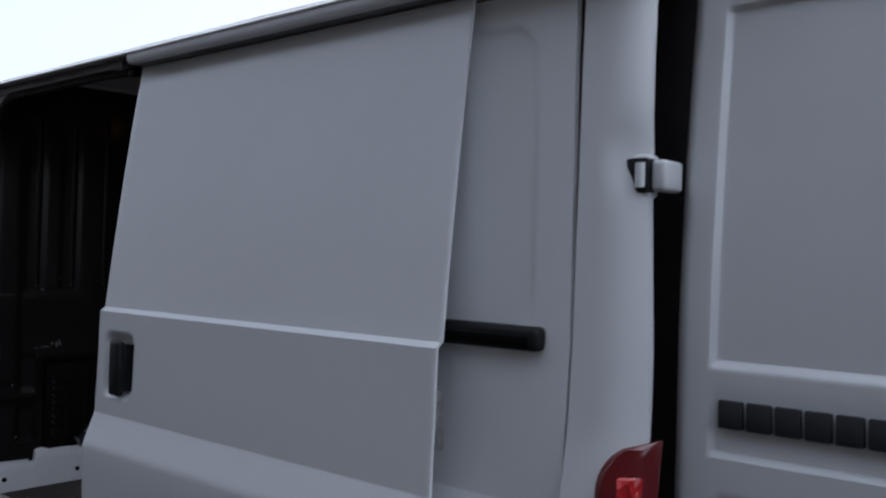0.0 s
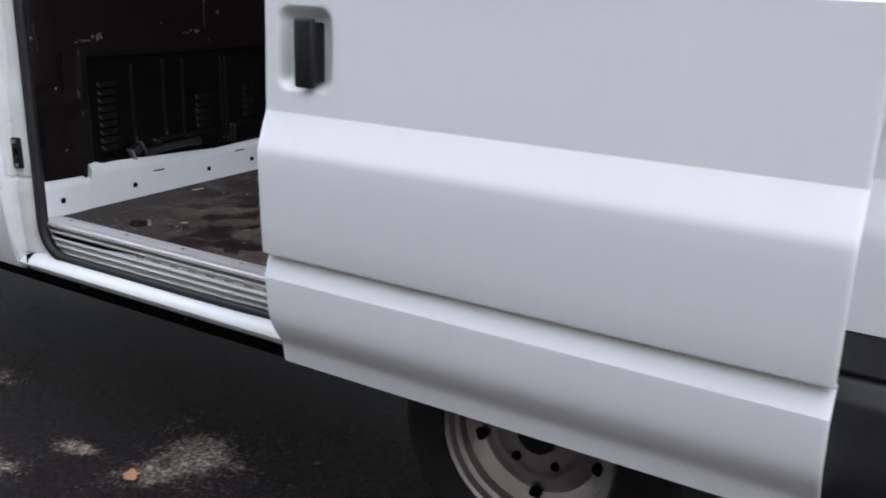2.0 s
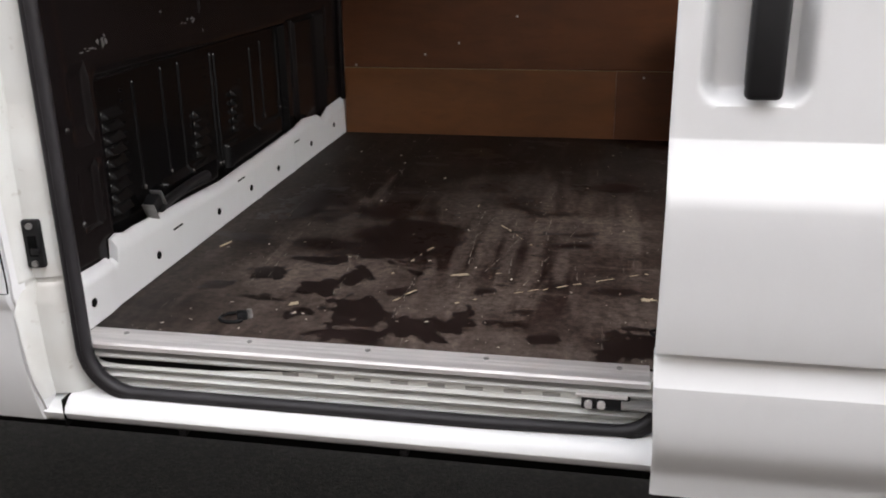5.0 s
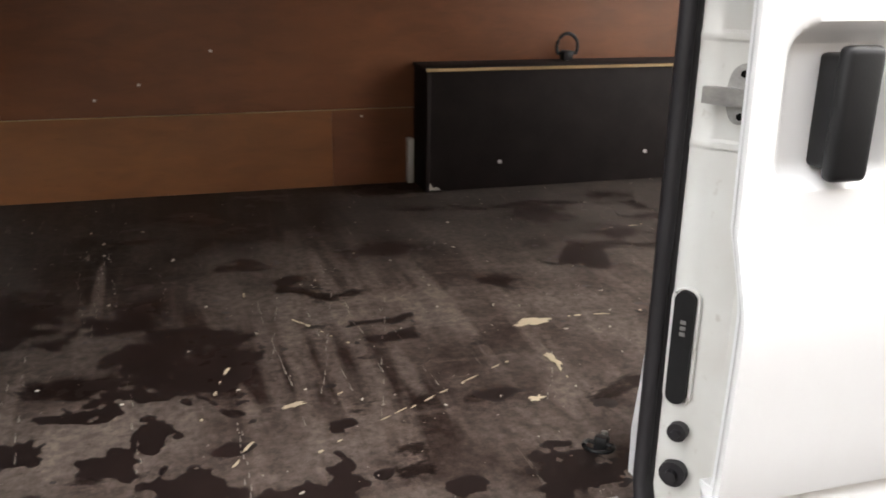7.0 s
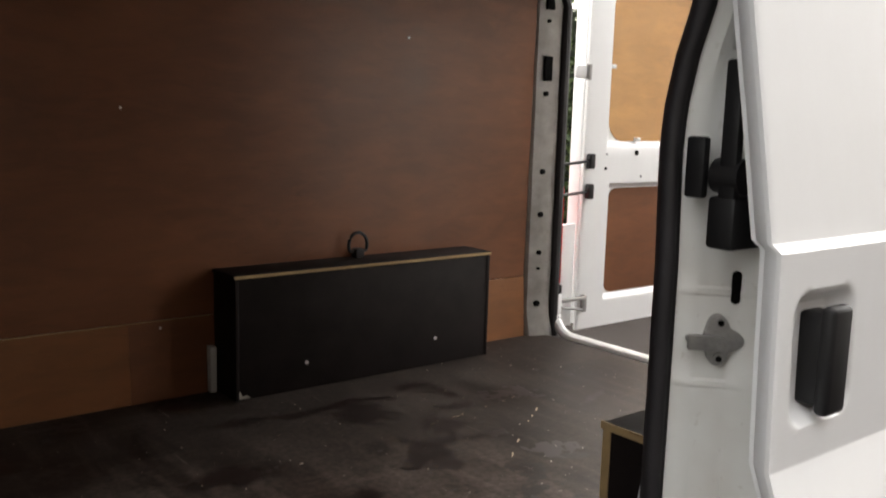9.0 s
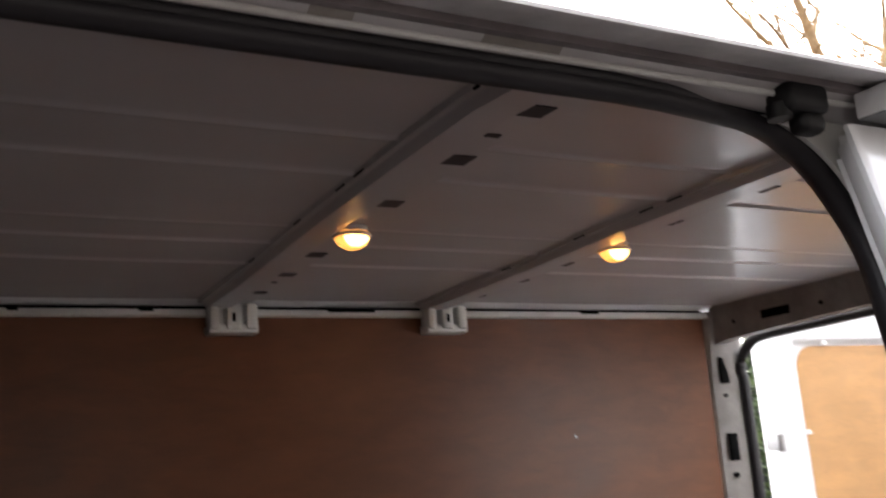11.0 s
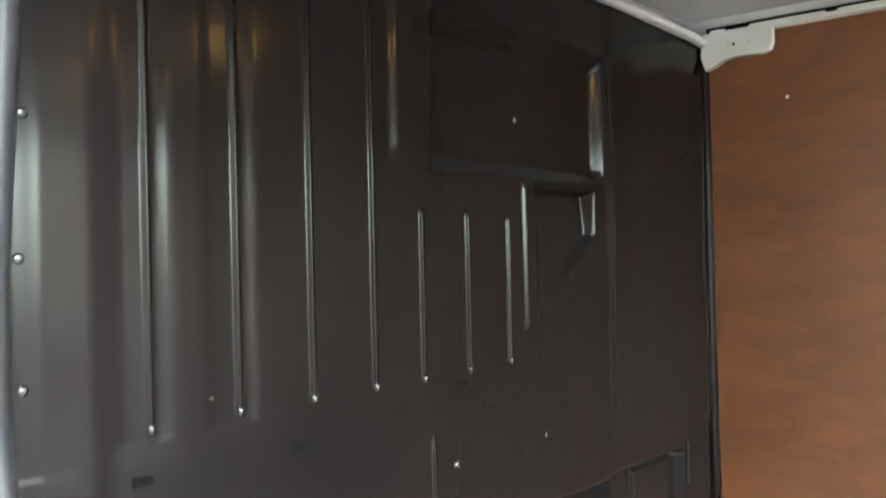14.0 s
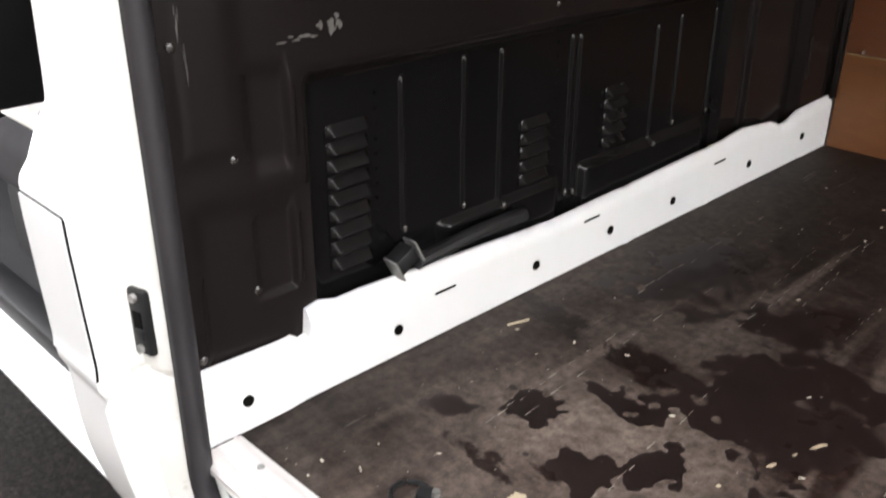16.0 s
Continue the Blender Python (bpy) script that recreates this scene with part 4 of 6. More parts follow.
for y in (1.74, 1.38, 1.20):
    part("header_hole", rod(bmesh.new(), (2.4975, y, 2.04), (2.503, y, 2.04), 0.007, seg=10), HOLE_SHADE, van)
pts = [(2.60, 1.832, z) for z in steps(0.60, 1.86, 0.08)] + [(2.59, 1.832 - 0.13 + 0.13 * math.cos(a), 1.86 + 0.13 * math.sin(a)) for a in steps(0.15, math.pi / 2, 0.2)] + [(2.575, y, 1.99 + 0.012 * math.sin((1.70 - y) * 2)) for y in steps(1.65, 0.28, 0.08)]
part("rear_seal", tube(bmesh.new(), pts, 0.019, 10), RUBBER, van, "black rubber rear door seal")
part("rear_sill", along([(0.26, 0.50), (0.26, 0.612), (1.82, 0.612), (1.82, 0.50)], 2.50, 2.66), BUMPER, van, "dark rear sill plate")
# added plate, no part of the van: keeps the hinge gap dark
part("hinge_gap_block", boxed(2.38, 2.552, 0.212, 0.226, 0.60, 2.02, bevel=0.004), RUBBER, van, "added black plate that darkens the hinge gap")
part("floor_pan", boxed(-0.02, 2.5, 0.15, 1.90, 0.585, 0.6), JAMB, van)
part("near_inner_side", sheet(bmesh.new(), steps(1.16, 2.43, 0.3), steps(0.62, 1.98, 0.2), lambda x, z: Vector((x, 0.150, z)), (0, -0.012, 0)), PLY, van, "brown plywood on the near load wall")
bm = bmesh.new()
poly(bm, [(1.085, 0.12, 0.60), (1.085, 0.204, 0.61), (1.085, 0.207, 0.69), (1.085, 0.198, 0.757), (1.085, 0.187, 0.84), (1.086, 0.172, 0.95), (1.087, 0.150, 1.06), (1.087, 0.12, 1.07)], (0.014, 0, 0))
inner = part("inner_post_plate", bm, WHITE, van, "white inner post plate with a narrow slot")
part("plate_slot", boxed(1.0825, 1.0865, 0.168, 0.172, 0.674, 0.778), HOLE_SHADE, inner)

# ---- plywood, floor, boxes ----
def lining_y(z):
    return lerp_table([(0.6, 1.862), (0.852, 1.876), (1.2, 1.872), (2.07, 1.862)], z)


lining = thing("plywood_lining", (1.24, 1.87, FLOOR), "varnished brown plywood lining on the load wall", "wall lining")
part("lower_board", sheet(bmesh.new(), steps(0.006, 0.9594, 0.2), steps(FLOOR, 0.850, 0.05), lambda x, z: Vector((x, lining_y(z) - 0.002, z)), (0, 0.008, 0)), PLY_ORANGE, lining, "lighter orange plywood board")
part("lower_board", sheet(bmesh.new(), steps(0.960, 2.02, 0.2), steps(FLOOR, 0.850, 0.05), lambda x, z: Vector((x, lining_y(z) - 0.002, z)), (0, 0.008, 0)), PLY, lining)
part("lower_board", sheet(bmesh.new(), steps(2.022, 2.476, 0.2), steps(FLOOR, 0.850, 0.05), lambda x, z: Vector((x, lining_y(z) - 0.002, z)), (0, 0.008, 0)), PLY_ORANGE, lining, "lighter orange plywood board")
part("upper_board", sheet(bmesh.new(), steps(0.006, 2.476, 0.2), steps(0.852, 2.068, 0.08), lambda x, z: Vector((x, lining_y(z), z)), (0, 0.008, 0)), PLY, lining)
part("board_joint", along([(1.8730, 0.8492), (1.8730, 0.8515), (1.876, 0.8515), (1.876, 0.8492)], 0.01, 1.20), EDGE, lining, "pale board joint")
rng = random.Random(4)
for x, z in ((0.05, 0.86), (0.62, 1.03), (0.42, 0.94), (1.05, 0.83), (0.30, 0.90), (2.28, 0.87), (0.95, 1.45), (0.2, 1.9), (1.9, 1.7)):
    part("screw", rod(bmesh.new(), (x, lining_y(z) - 0.004, z), (x, lining_y(z) + 0.002, z), 0.004, seg=8), ALU, lining)

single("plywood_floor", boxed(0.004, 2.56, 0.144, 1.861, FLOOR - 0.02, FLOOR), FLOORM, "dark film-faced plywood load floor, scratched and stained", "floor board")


def blob(cx, cy, rx, ry, turn, seed, z, ragged=0.35, n=26, depth=0.0006):
    bm = bmesh.new()
    ring = []
    for k in range(n):
        a = 2 * math.pi * k / n
        r = 1 + ragged * (1.1 * noise.noise(Vector((math.cos(a) * 1.6 + seed * 7.3, math.sin(a) * 1.6, seed))) + 0.75 * noise.noise(Vector((math.cos(a) * 2.8, math.sin(a) * 2.8, seed + 9))) + 0.42 * noise.noise(Vector((math.cos(a) * 9, math.sin(a) * 9, seed + 19))))
        u, v = rx * r * math.cos(a), ry * r * math.sin(a)
        ring.append((cx + u * math.cos(turn) - v * math.sin(turn), cy + u * math.sin(turn) + v * math.cos(turn), z))
    if depth == 0:
        bm.faces.new([bm.verts.new(p) for p in ring])
        return bm
    return poly(bm, ring, (0, 0, depth))


STAIN = make_plastic("damp_stained_ply", (0.017, 0.0105, 0.0095), 0.42, 0.3)
RAW = make_ply("gouged_raw_wood", (0.42, 0.34, 0.23), (0.60, 0.52, 0.39), 0.8)
CHIP = make_plastic("pale_wood_chips", (0.52, 0.48, 0.41), 0.8)
stains = [(0.475, 0.775, 0.12, 0.13), (0.39, 0.94, 0.06, 0.06), (0.565, 0.70, 0.045, 0.11), (0.317, 0.569, 0.045, 0.03), (0.428, 0.484, 0.028, 0.045), (0.355, 0.392, 0.055, 0.055), (0.455, 0.332, 0.055, 0.045), (0.534, 0.413, 0.03, 0.02),
          (0.379, 0.285, 0.035, 0.028), (0.586, 0.252, 0.10, 0.05), (0.685, 0.275, 0.034, 0.045), (0.962, 1.245, 0.085, 0.055), (0.63, 1.205, 0.065, 0.035), (0.71, 1.087, 0.032, 0.02), (0.862, 0.733, 0.056, 0.03)]
stains += [(0.842, 0.825, 0.05, 0.02), (1.42, 1.08, 0.07, 0.06), (1.52, 1.15, 0.05, 0.035), (1.015, 0.22, 0.055, 0.055), (0.746, 0.29, 0.027, 0.015), (0.85, 0.235, 0.02, 0.016), (0.146, 0.395, 0.05, 0.022), (0.50, 0.20, 0.07, 0.025),
           (0.376, 0.675, 0.06, 0.025), (1.75, 1.35, 0.07, 0.03), (1.72, 0.95, 0.06, 0.04), (1.68, 1.12, 0.035, 0.018), (0.24, 0.47, 0.035, 0.03), (0.179, 0.985, 0.08, 0.115), (0.445, 0.486, 0.026, 0.036), (0.345, 0.679, 0.02, 0.022), (0.41, 0.93, 0.05, 0.06), (0.472, 0.70, 0.10, 0.10), (1.438, 1.087, 0.07, 0.09), (1.59, 1.24, 0.05, 0.06), (1.445, 0.726, 0.045, 0.045), (1.47, 1.45, 0.07, 0.08), (1.93, 1.37, 0.07, 0.06)]
rng2 = random.Random(8)
for _ in range(22):
    s = rng2.uniform(0.006, 0.022)
    stains.append((rng2.uniform(0.1, 1.9), rng2.uniform(0.2, 1.6), s * rng2.uniform(0.9, 1.7), s * 0.8))


def soaked(x, y):
    """Above zero where the board is damp: round spots eaten into by noise."""
    near = max(1.0 - math.hypot((x - cx) / rx, (y - cy) / ry) for cx, cy, rx, ry in stains if abs(x - cx) < 2.2 * rx + 0.02 and abs(y - cy) < 2.2 * ry + 0.02)
    p = Vector((x, y, 0.3))
    return near * 0.9 + 0.02 + 0.70 * noise.noise(p * 12) + 0.85 * noise.noise(p * 34) + 0.55 * noise.noise(p * 78)


def damp_sheet(step=0.005):
    """Flat patches whose outline follows the zero line of soaked()."""
    bm = bmesh.new()
    field = {}
    for cx, cy, rx, ry in stains:
        for i in range(int((cx - 2 * rx) / step), int((cx + 2 * rx) / step) + 2):
            for k in range(int((cy - 2 * ry) / step), int((cy + 2 * ry) / step) + 2):
                if (i, k) not in field and 0.02 < i * step < 2.4 and 0.15 < k * step < 1.7:
                    field[i, k] = soaked(i * step, k * step)
    for i, k in field:
        cell = [(i, k), (i + 1, k), (i + 1, k + 1), (i, k + 1)]
        if any(c not in field for c in cell) or max(field[c] for c in cell) <= 0:
            continue
        ring = []
        for a, b in zip(cell, cell[1:] + cell[:1]):
            fa, fb = field[a], field[b]
            if fa > 0:
                ring.append((a[0] * step, a[1] * step, FLOOR + 0.0006))
            if (fa > 0) != (fb > 0):
                t = fa / (fa - fb)
                ring.append(((a[0] + (b[0] - a[0]) * t) * step, (a[1] + (b[1] - a[1]) * t) * step, FLOOR + 0.0006))
        if len(ring) > 2:
            bm.faces.new([bm.verts.new(p) for p in ring])
    return bm


floor_marks = thing("floor_stain", (0.47, 0.74, FLOOR), "dark damp stains soaked into the plywood floor", "stain", kind="stuff")
bm = damp_sheet()
part("stain_patch", bm, STAIN, floor_marks)

# gouges with bare wood, along the scratched lines
gouge = thing("floor_gouge", (1.15, 0.736, FLOOR), "pale gouges of bare wood torn in the floor", "gouge", kind="stuff")
bm = bmesh.new()


def add_blob(bm, *a):
    b2 = blob(*a)
    me = bpy.data.meshes.new("tmp")
    b2.to_mesh(me)
    b2.free()
    bm.from_mesh(me)
    bpy.data.meshes.remove(me)


add_blob(bm, 1.150, 0.738, 0.042, 0.014, 0.1, 40, FLOOR + 0.001, 0.7)
add_blob(bm, 0.648, 0.520, 0.019, 0.006, 0.3, 41, FLOOR + 0.001, 0.6)
add_blob(bm, 1.041, 0.441, 0.013, 0.008, 0.2, 42, FLOOR + 0.001, 0.6)
add_blob(bm, 0.345, 0.318, 0.011, 0.006, 0.9, 43, FLOOR + 0.001, 0.8)
add_blob(bm, 1.125, 0.575, 0.008, 0.024, 0.2, 44, FLOOR + 0.001, 0.7)
for (x0, y0, x1, y1, n) in ((0.60, 0.335, 1.10, 0.62, 16), (1.19, 0.745, 1.44, 0.742, 9), (0.655, 0.52, 0.75, 0.553, 4), (1.128, 0.60, 1.12, 0.47, 4), (1.6, 0.98, 1.9, 1.2, 7), (1.5, 1.25, 1.95, 1.32, 7), (0.56, 0.70, 0.50, 0.50, 4), (0.62, 1.05, 0.60, 0.95, 3), (0.57, 0.42, 0.52, 0.32, 3), (0.70, 0.86, 0.79, 0.72, 6)):
    turn = math.atan2(y1 - y0, x1 - x0)
    for k in range(n):
        if rng.random() < 0.3:
            continue
        t = (k + rng.random()) / n
        add_blob(bm, x0 + (x1 - x0) * t, y0 + (y1 - y0) * t + rng.uniform(-0.004, 0.004), 0.003 + 0.015 * rng.random() ** 2.2, rng.uniform(0.0008, 0.0030), turn + rng.uniform(-0.15, 0.15), 50 + k, FLOOR + 0.001, 0.6, 10)
part("gouge_mark", bm, RAW, gouge)
chips = thing("wood_chip", (0.7, 0.7, FLOOR), "scattered pale wood chips and grit on the floor", "debris", kind="stuff")
bm = bmesh.new()
for k in range(700):
    x, y = rng.uniform(0.06, 2.4), 0.16 + 1.65 * rng.random() ** 1.35
    s = 0.0005 + 0.0022 * rng.random() ** 5
    a = rng.random() * 3.14
    m = pose(x, y, FLOOR + s * 0.35, rng.uniform(-20, 20), rng.uniform(-20, 20), math.degrees(a)) @ Matrix.Diagonal((s * rng.uniform(1, 3.0), s, s * 0.5, 1))
    bmesh.ops.create_icosphere(bm, subdivisions=1, radius=1, matrix=m) if k % 3 else bmesh.ops.create_cube(bm, size=1.5, matrix=m)
part("chip", bm, CHIP, chips, "", False)
bm = boxed(-0.020, 0.020, -0.0014, 0.0014, 0, 0.003)
tagged(single("wood_splinter", bm, RAW, "pale wooden splinter lying on the floor", "splinter"), "").matrix_world = pose(0.065, 0.635, FLOOR, 0, 0, 72)
SCR = make_plastic("scraped_floor_grey", (0.26, 0.235, 0.205), 0.7)
scr = thing("floor_scratch", (0.25, 0.6, FLOOR), "long grey scratches scored along the floor", "scratch", kind="stuff")
bm = bmesh.new()
for (x0, y0, x1, y1) in ((0.213, 0.40, 0.194, 0.74), (0.319, 0.88, 0.320, 1.32), (0.138, 0.86, 0.128, 1.34), (0.108, 0.838, 0.25, 0.848), (0.147, 0.845, 0.237, 0.861), (0.412, 0.38, 0.385, 0.74), (0.555, 0.262, 0.559, 0.497), (0.46, 0.9, 0.45, 1.2), (0.75, 0.5, 0.72, 1.15), (0.82, 0.6, 0.80, 1.2), (0.66, 0.45, 0.63, 1.1), (0.9, 0.5, 0.87, 0.9), (0.30, 0.95, 0.27, 1.25), (0.36, 1.02, 0.33, 1.38), (0.24, 0.42, 0.21, 0.86), (0.78, 0.45, 0.90, 0.95), (0.70, 0.55, 0.80, 1.0), (0.62, 0.62, 0.68, 0.98), (1.05, 0.42, 1.15, 0.62), (1.5, 1.28, 1.9, 1.36), (1.42, 1.42, 1.8, 1.45)):
    p, n = Vector((x0, y0, FLOOR)), 14
    d = (Vector((x1, y1, FLOOR)) - p) / n
    for k in range(n):
        if rng.random() < 0.6:
            a, b = p + d * k, p + d * (k + rng.uniform(0.4, 1.0))
            w = rng.uniform(0.0004, 0.0013)
            o = Vector((rng.uniform(-0.004, 0.004), 0, 0.0007))
            bm.faces.new([bm.verts.new(v + o) for v in (a + Vector((w, 0, 0)), b + Vector((w * 0.3, 0, 0)), b - Vector((w * 0.3, 0, 0)), a - Vector((w, 0, 0)))])
part("scratch_mark", bm, SCR, scr)


def arch_box(name, x0, x1, y0, y1, z1, face):
    b = thing(name, ((x0 + x1) / 2, (y0 + y1) / 2, FLOOR), "dark boarded wheel arch box with pale raw edges", "wheel arch box", "wheel arch boxes")
    part("front_board", boxed(x0, x1, face, face + 0.012, FLOOR, z1 - 0.010, bevel=0.0015), BOARD, b)
    part("end_board", boxed(x0, x0 + 0.012, y0, y1, FLOOR, z1 - 0.012, bevel=0.0015), BOARD, b)
    part("end_board", boxed(x1 - 0.012, x1, y0, y1, FLOOR, z1 - 0.012, bevel=0.0015), BOARD, b)
    part("top_board", boxed(x0 - 0.004, x1 + 0.004, y0 + 0.001, y1, z1 - 0.010, z1, bevel=0.001), BOARD, b)
    return b


fb = arch_box("wheel_arch_box", 1.214, 2.172, 1.730, 1.874, 0.988, 1.732)
part("edge_strip", boxed(1.211, 2.175, 1.7275, 1.7305, 0.978, 0.9865), EDGE, fb, "pale raw board edge")
for x, z in ((1.447, 0.702), (1.94, 0.711)):
    part("screw", rod(bmesh.new(), (x, 1.728, z), (x, 1.734, z), 0.006, seg=10), ALU, fb)
part("worn_corner", poly(bmesh.new(), [(1.222, 1.7305, 0.624), (1.262, 1.7305, 0.623), (1.25, 1.7305, 0.634), (1.236, 1.7305, 0.631), (1.228, 1.7305, 0.648)], (0, 0.001, 0)), SCR, fb)
part("body_rib", boxed(1.188, 1.208, 1.84, 1.872, FLOOR, 0.76, bevel=0.004), JAMB, van, "white body rib beside the box")
nb = arch_box("wheel_arch_box", 1.225, 2.172, 0.152, 0.362, 0.965, 0.350)
part("edge_strip", boxed(1.2225, 1.2255, 0.346, 0.362, FLOOR, 0.955), EDGE, nb, "pale raw board edge")
part("edge_strip", boxed(1.2185, 1.2218, 0.19, 0.364, 0.953, 0.966), EDGE, nb, "pale raw board edge")


def tie_down():
    t = thing("tie_down_ring", (0, 0, 0), "black steel D-ring lashing point", "lashing ring", "lashing rings")
    bm = bmesh.new()
    tube(bm, [(0.026 * math.cos(a), 0, 0.03 + 0.030 * math.sin(a)) for a in steps(-0.5, math.pi + 0.5, 0.25)], 0.0042, 8)
    rod(bm, (-0.024, 0, 0.016), (0.024, 0, 0.016), 0.0042, seg=8)
    local_part("ring", bm, BLACK, t)
    local_part("base", boxed(-0.012, 0.012, -0.012, 0.012, 0, 0.022, bevel=0.003), BLACK, t)
    local_part("bolt", rod(bmesh.new(), (0, -0.010, -0.006), (0, 0.015, -0.006), 0.009, 0.006, seg=14), STEEL, t, "dull steel bolt head")
    return t


ring = tie_down()
ring.location = (1.70, 1.845, 0.988)
ring.scale = (0.85, 0.85, 0.85)
for m in (pose(1.080, 0.277, FLOOR + 0.009, 80, 0, -41), pose(0.278, 0.240, FLOOR + 0.004, 88, 0, -60)):
    tagged(copy_thing(ring, m), "dark steel lashing ring folded flat on the floor")
ring.scale = (1.35, 1.35, 1.35)

# ---- bulkhead ----
RIBS = ((0.266, 1.335, 1.93), (0.396, 1.338, 1.95), (0.522, 1.338, 1.96), (0.648, 1.339, 1.95), (0.761, 1.338, 1.61), (0.880, 1.340, 1.61), (0.998, 1.342, 1.605))
LOW_RIBS = ((0.482, 0.798, 1.032), (0.608, 0.800, 1.041), (0.690, 0.780, 1.040), (0.864, 0.752, 1.037), (0.886, 0.748, 1.034), (1.118, 0.788, 1.018), (1.195, 0.811, 1.027), (1.320, 0.811, 1.025), (1.490, 0.740, 1.050))


def bead(y, z, c, z0, z1, w):
    along_z = min(z - z0, z1 - z)
    return math.exp(-((y - c) / w) ** 2) * smooth01(along_z / 0.012 + 0.5)


def bulk_x(y, z):
    x = 0.0
    for c, z0, z1 in RIBS:
        if abs(y - c) < 0.03:
            x += 0.0042 * bead(y, z, c, z0, z1, 0.0044)
    x += 0.004 * pad(y, z, 0.12, 0.205, 1.0, 1.95, 0.03)
    x -= 0.0022 * (pad(y, z, 0.223, 0.290, 1.325, 1.93, 0.009) + pad(y, z, 0.352, 0.418, 1.328, 1.93, 0.009))
    # waist ledge, lower well with its own beads and a step along its foot
    x += 0.001 * smooth01((1.312 + 0.02 * (y - 0.3) - z) / 0.012 + 0.5)
    x -= 0.026 * pad(y, z, 0.306, 1.352, 0.70, 1.064 - 0.008 * (y - 0.3), 0.016)
    x += 0.013 * (pad(y, z, 0.56, 0.835, 0.66, 0.788, 0.014) + pad(y, z, 0.905, 1.30, 0.66, 0.796, 0.014))
    for c, z0, z1 in LOW_RIBS:
        if abs(y - c) < 0.02:
            x += 0.0040 * bead(y, z, c, z0, z1, 0.0040)
    # deep corner recess
    x -= 0.034 * pad(y, z, 1.362, 1.700, 0.66, 1.058, 0.014)
    x += 0.010 * pad(y, z, 1.490, 1.695, 0.66, 1.045, 0.008)
    # two small pressed pockets with a bead beside them, and the shoulder between
    for z0, z1 in ((0.965, 1.088), (0.790, 0.909)):
        x -= 0.006 * pad(y, z, 0.214, 0.270, z0, z1, 0.010)
        x += 0.004 * bead(y, z, 0.277, z0 + 0.004, z1 - 0.004, 0.005)
    x -= 0.006 * smooth01((0.934 - z) / 0.012 + 0.5) * smooth01((0.300 - y) / 0.02 + 0.5) * smooth01((y - 0.13) / 0.02 + 0.5)
    # head recess with a post at its front edge, and the wedge-shaped pocket under it
    x -= 0.020 * pad(y, z, 0.800, 1.338, 1.690, 1.93, 0.034)
    x += 0.005 * pad(y, z, 0.698, 0.792, 1.700, 1.96, 0.026)
    wedge = min((y - 1.092) / 0.012, (1.312 - y) / 0.026, (1.664 - z) / 0.014, ((z - 1.420) - 0.80 * max(0.0, y - 1.12)) / 0.022)
    x -= (0.026 - 0.09 * (1.664 - z)) * smooth01(wedge)
    x += 0.005 * pad(y, z, 1.048, 1.086, 1.40, 1.668, 0.014)
    x += 0.006 * smooth01((y - 1.345) / 0.05) * smooth01((z - 1.1) / 0.05)
    for c, z0, z1 in ((1.722, 0.81, 0.91), (1.722, 0.975, 1.075), (0.779, 1.144, 1.235)):
        x += 0.004 * bead(y, z, c, z0, z1, 0.004)
    x += 0.0020 * noise.noise(Vector((y * 3, z * 3, 1)))
    return x


TOPEDGE = [(0.05, 2.010), (0.14, 2.040), (0.223, 2.062), (0.34, 2.076), (0.64, 2.079), (1.0, 2.078), (1.2, 2.071), (1.4, 2.062), (1.6, 2.058), (1.78, 2.052), (1.84, 2.045), (1.868, 2.040)]
bm = bmesh.new()
fine_y = sorted(set(round(v, 4) for v in steps(0.066, 1.868, 0.009) + steps(1.03, 1.32, 0.004) + steps(0.69, 0.80, 0.005) + [c + d * 0.0016 for c, _, _ in RIBS + LOW_RIBS + ((1.722, 0, 0), (0.779, 0, 0)) for d in range(-7, 8)]))
fine_u = sorted(set(round(v, 4) for v in steps(0, 1, 0.0085) + steps(0.10, 0.17, 0.002) + steps(0.265, 0.305, 0.002) + steps(0.483, 0.502, 0.0016) + steps(0.66, 0.69, 0.003) + steps(0.525, 0.725, 0.004)))

def bulk_point(y, u):
    z = FLOOR + u * (lerp_table(TOPEDGE, y) - FLOOR)
    side = 0.080 + 0.035 * smooth01((z - 1.4) / 0.4)
    y = y if y > 0.16 else side + (y - 0.066) * (0.16 - side) / 0.094
    return Vector((bulk_x(y, z) - 0.012, y, z))


sheet(bm, fine_y, fine_u, bulk_point, (-0.02, 0, 0))
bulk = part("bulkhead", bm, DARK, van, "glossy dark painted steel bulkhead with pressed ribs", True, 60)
# the faces of the sunk well take the blacker material
bulk.data.materials.append(WELL_DARK)
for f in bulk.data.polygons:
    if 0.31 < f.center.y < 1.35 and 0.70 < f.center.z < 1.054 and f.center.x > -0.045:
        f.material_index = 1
part("bulkhead_top_edge", tube(bmesh.new(), [(0.006, y, lerp_table(TOPEDGE, y) + 0.009) for y in steps(0.10, 1.864, 0.05)], 0.011, 8), CEIL, bulk, "pale roof edge along the bulkhead")
part("bulkhead_edge", tube(bmesh.new(), [(-0.004, 1.866, z) for z in steps(0.74, 2.03, 0.1)], 0.011, 8), DARK, bulk)
part("cab_side_skin", boxed(-0.10, -0.075, 0.14, 1.90, 0.47, 2.05), BLACK, van)


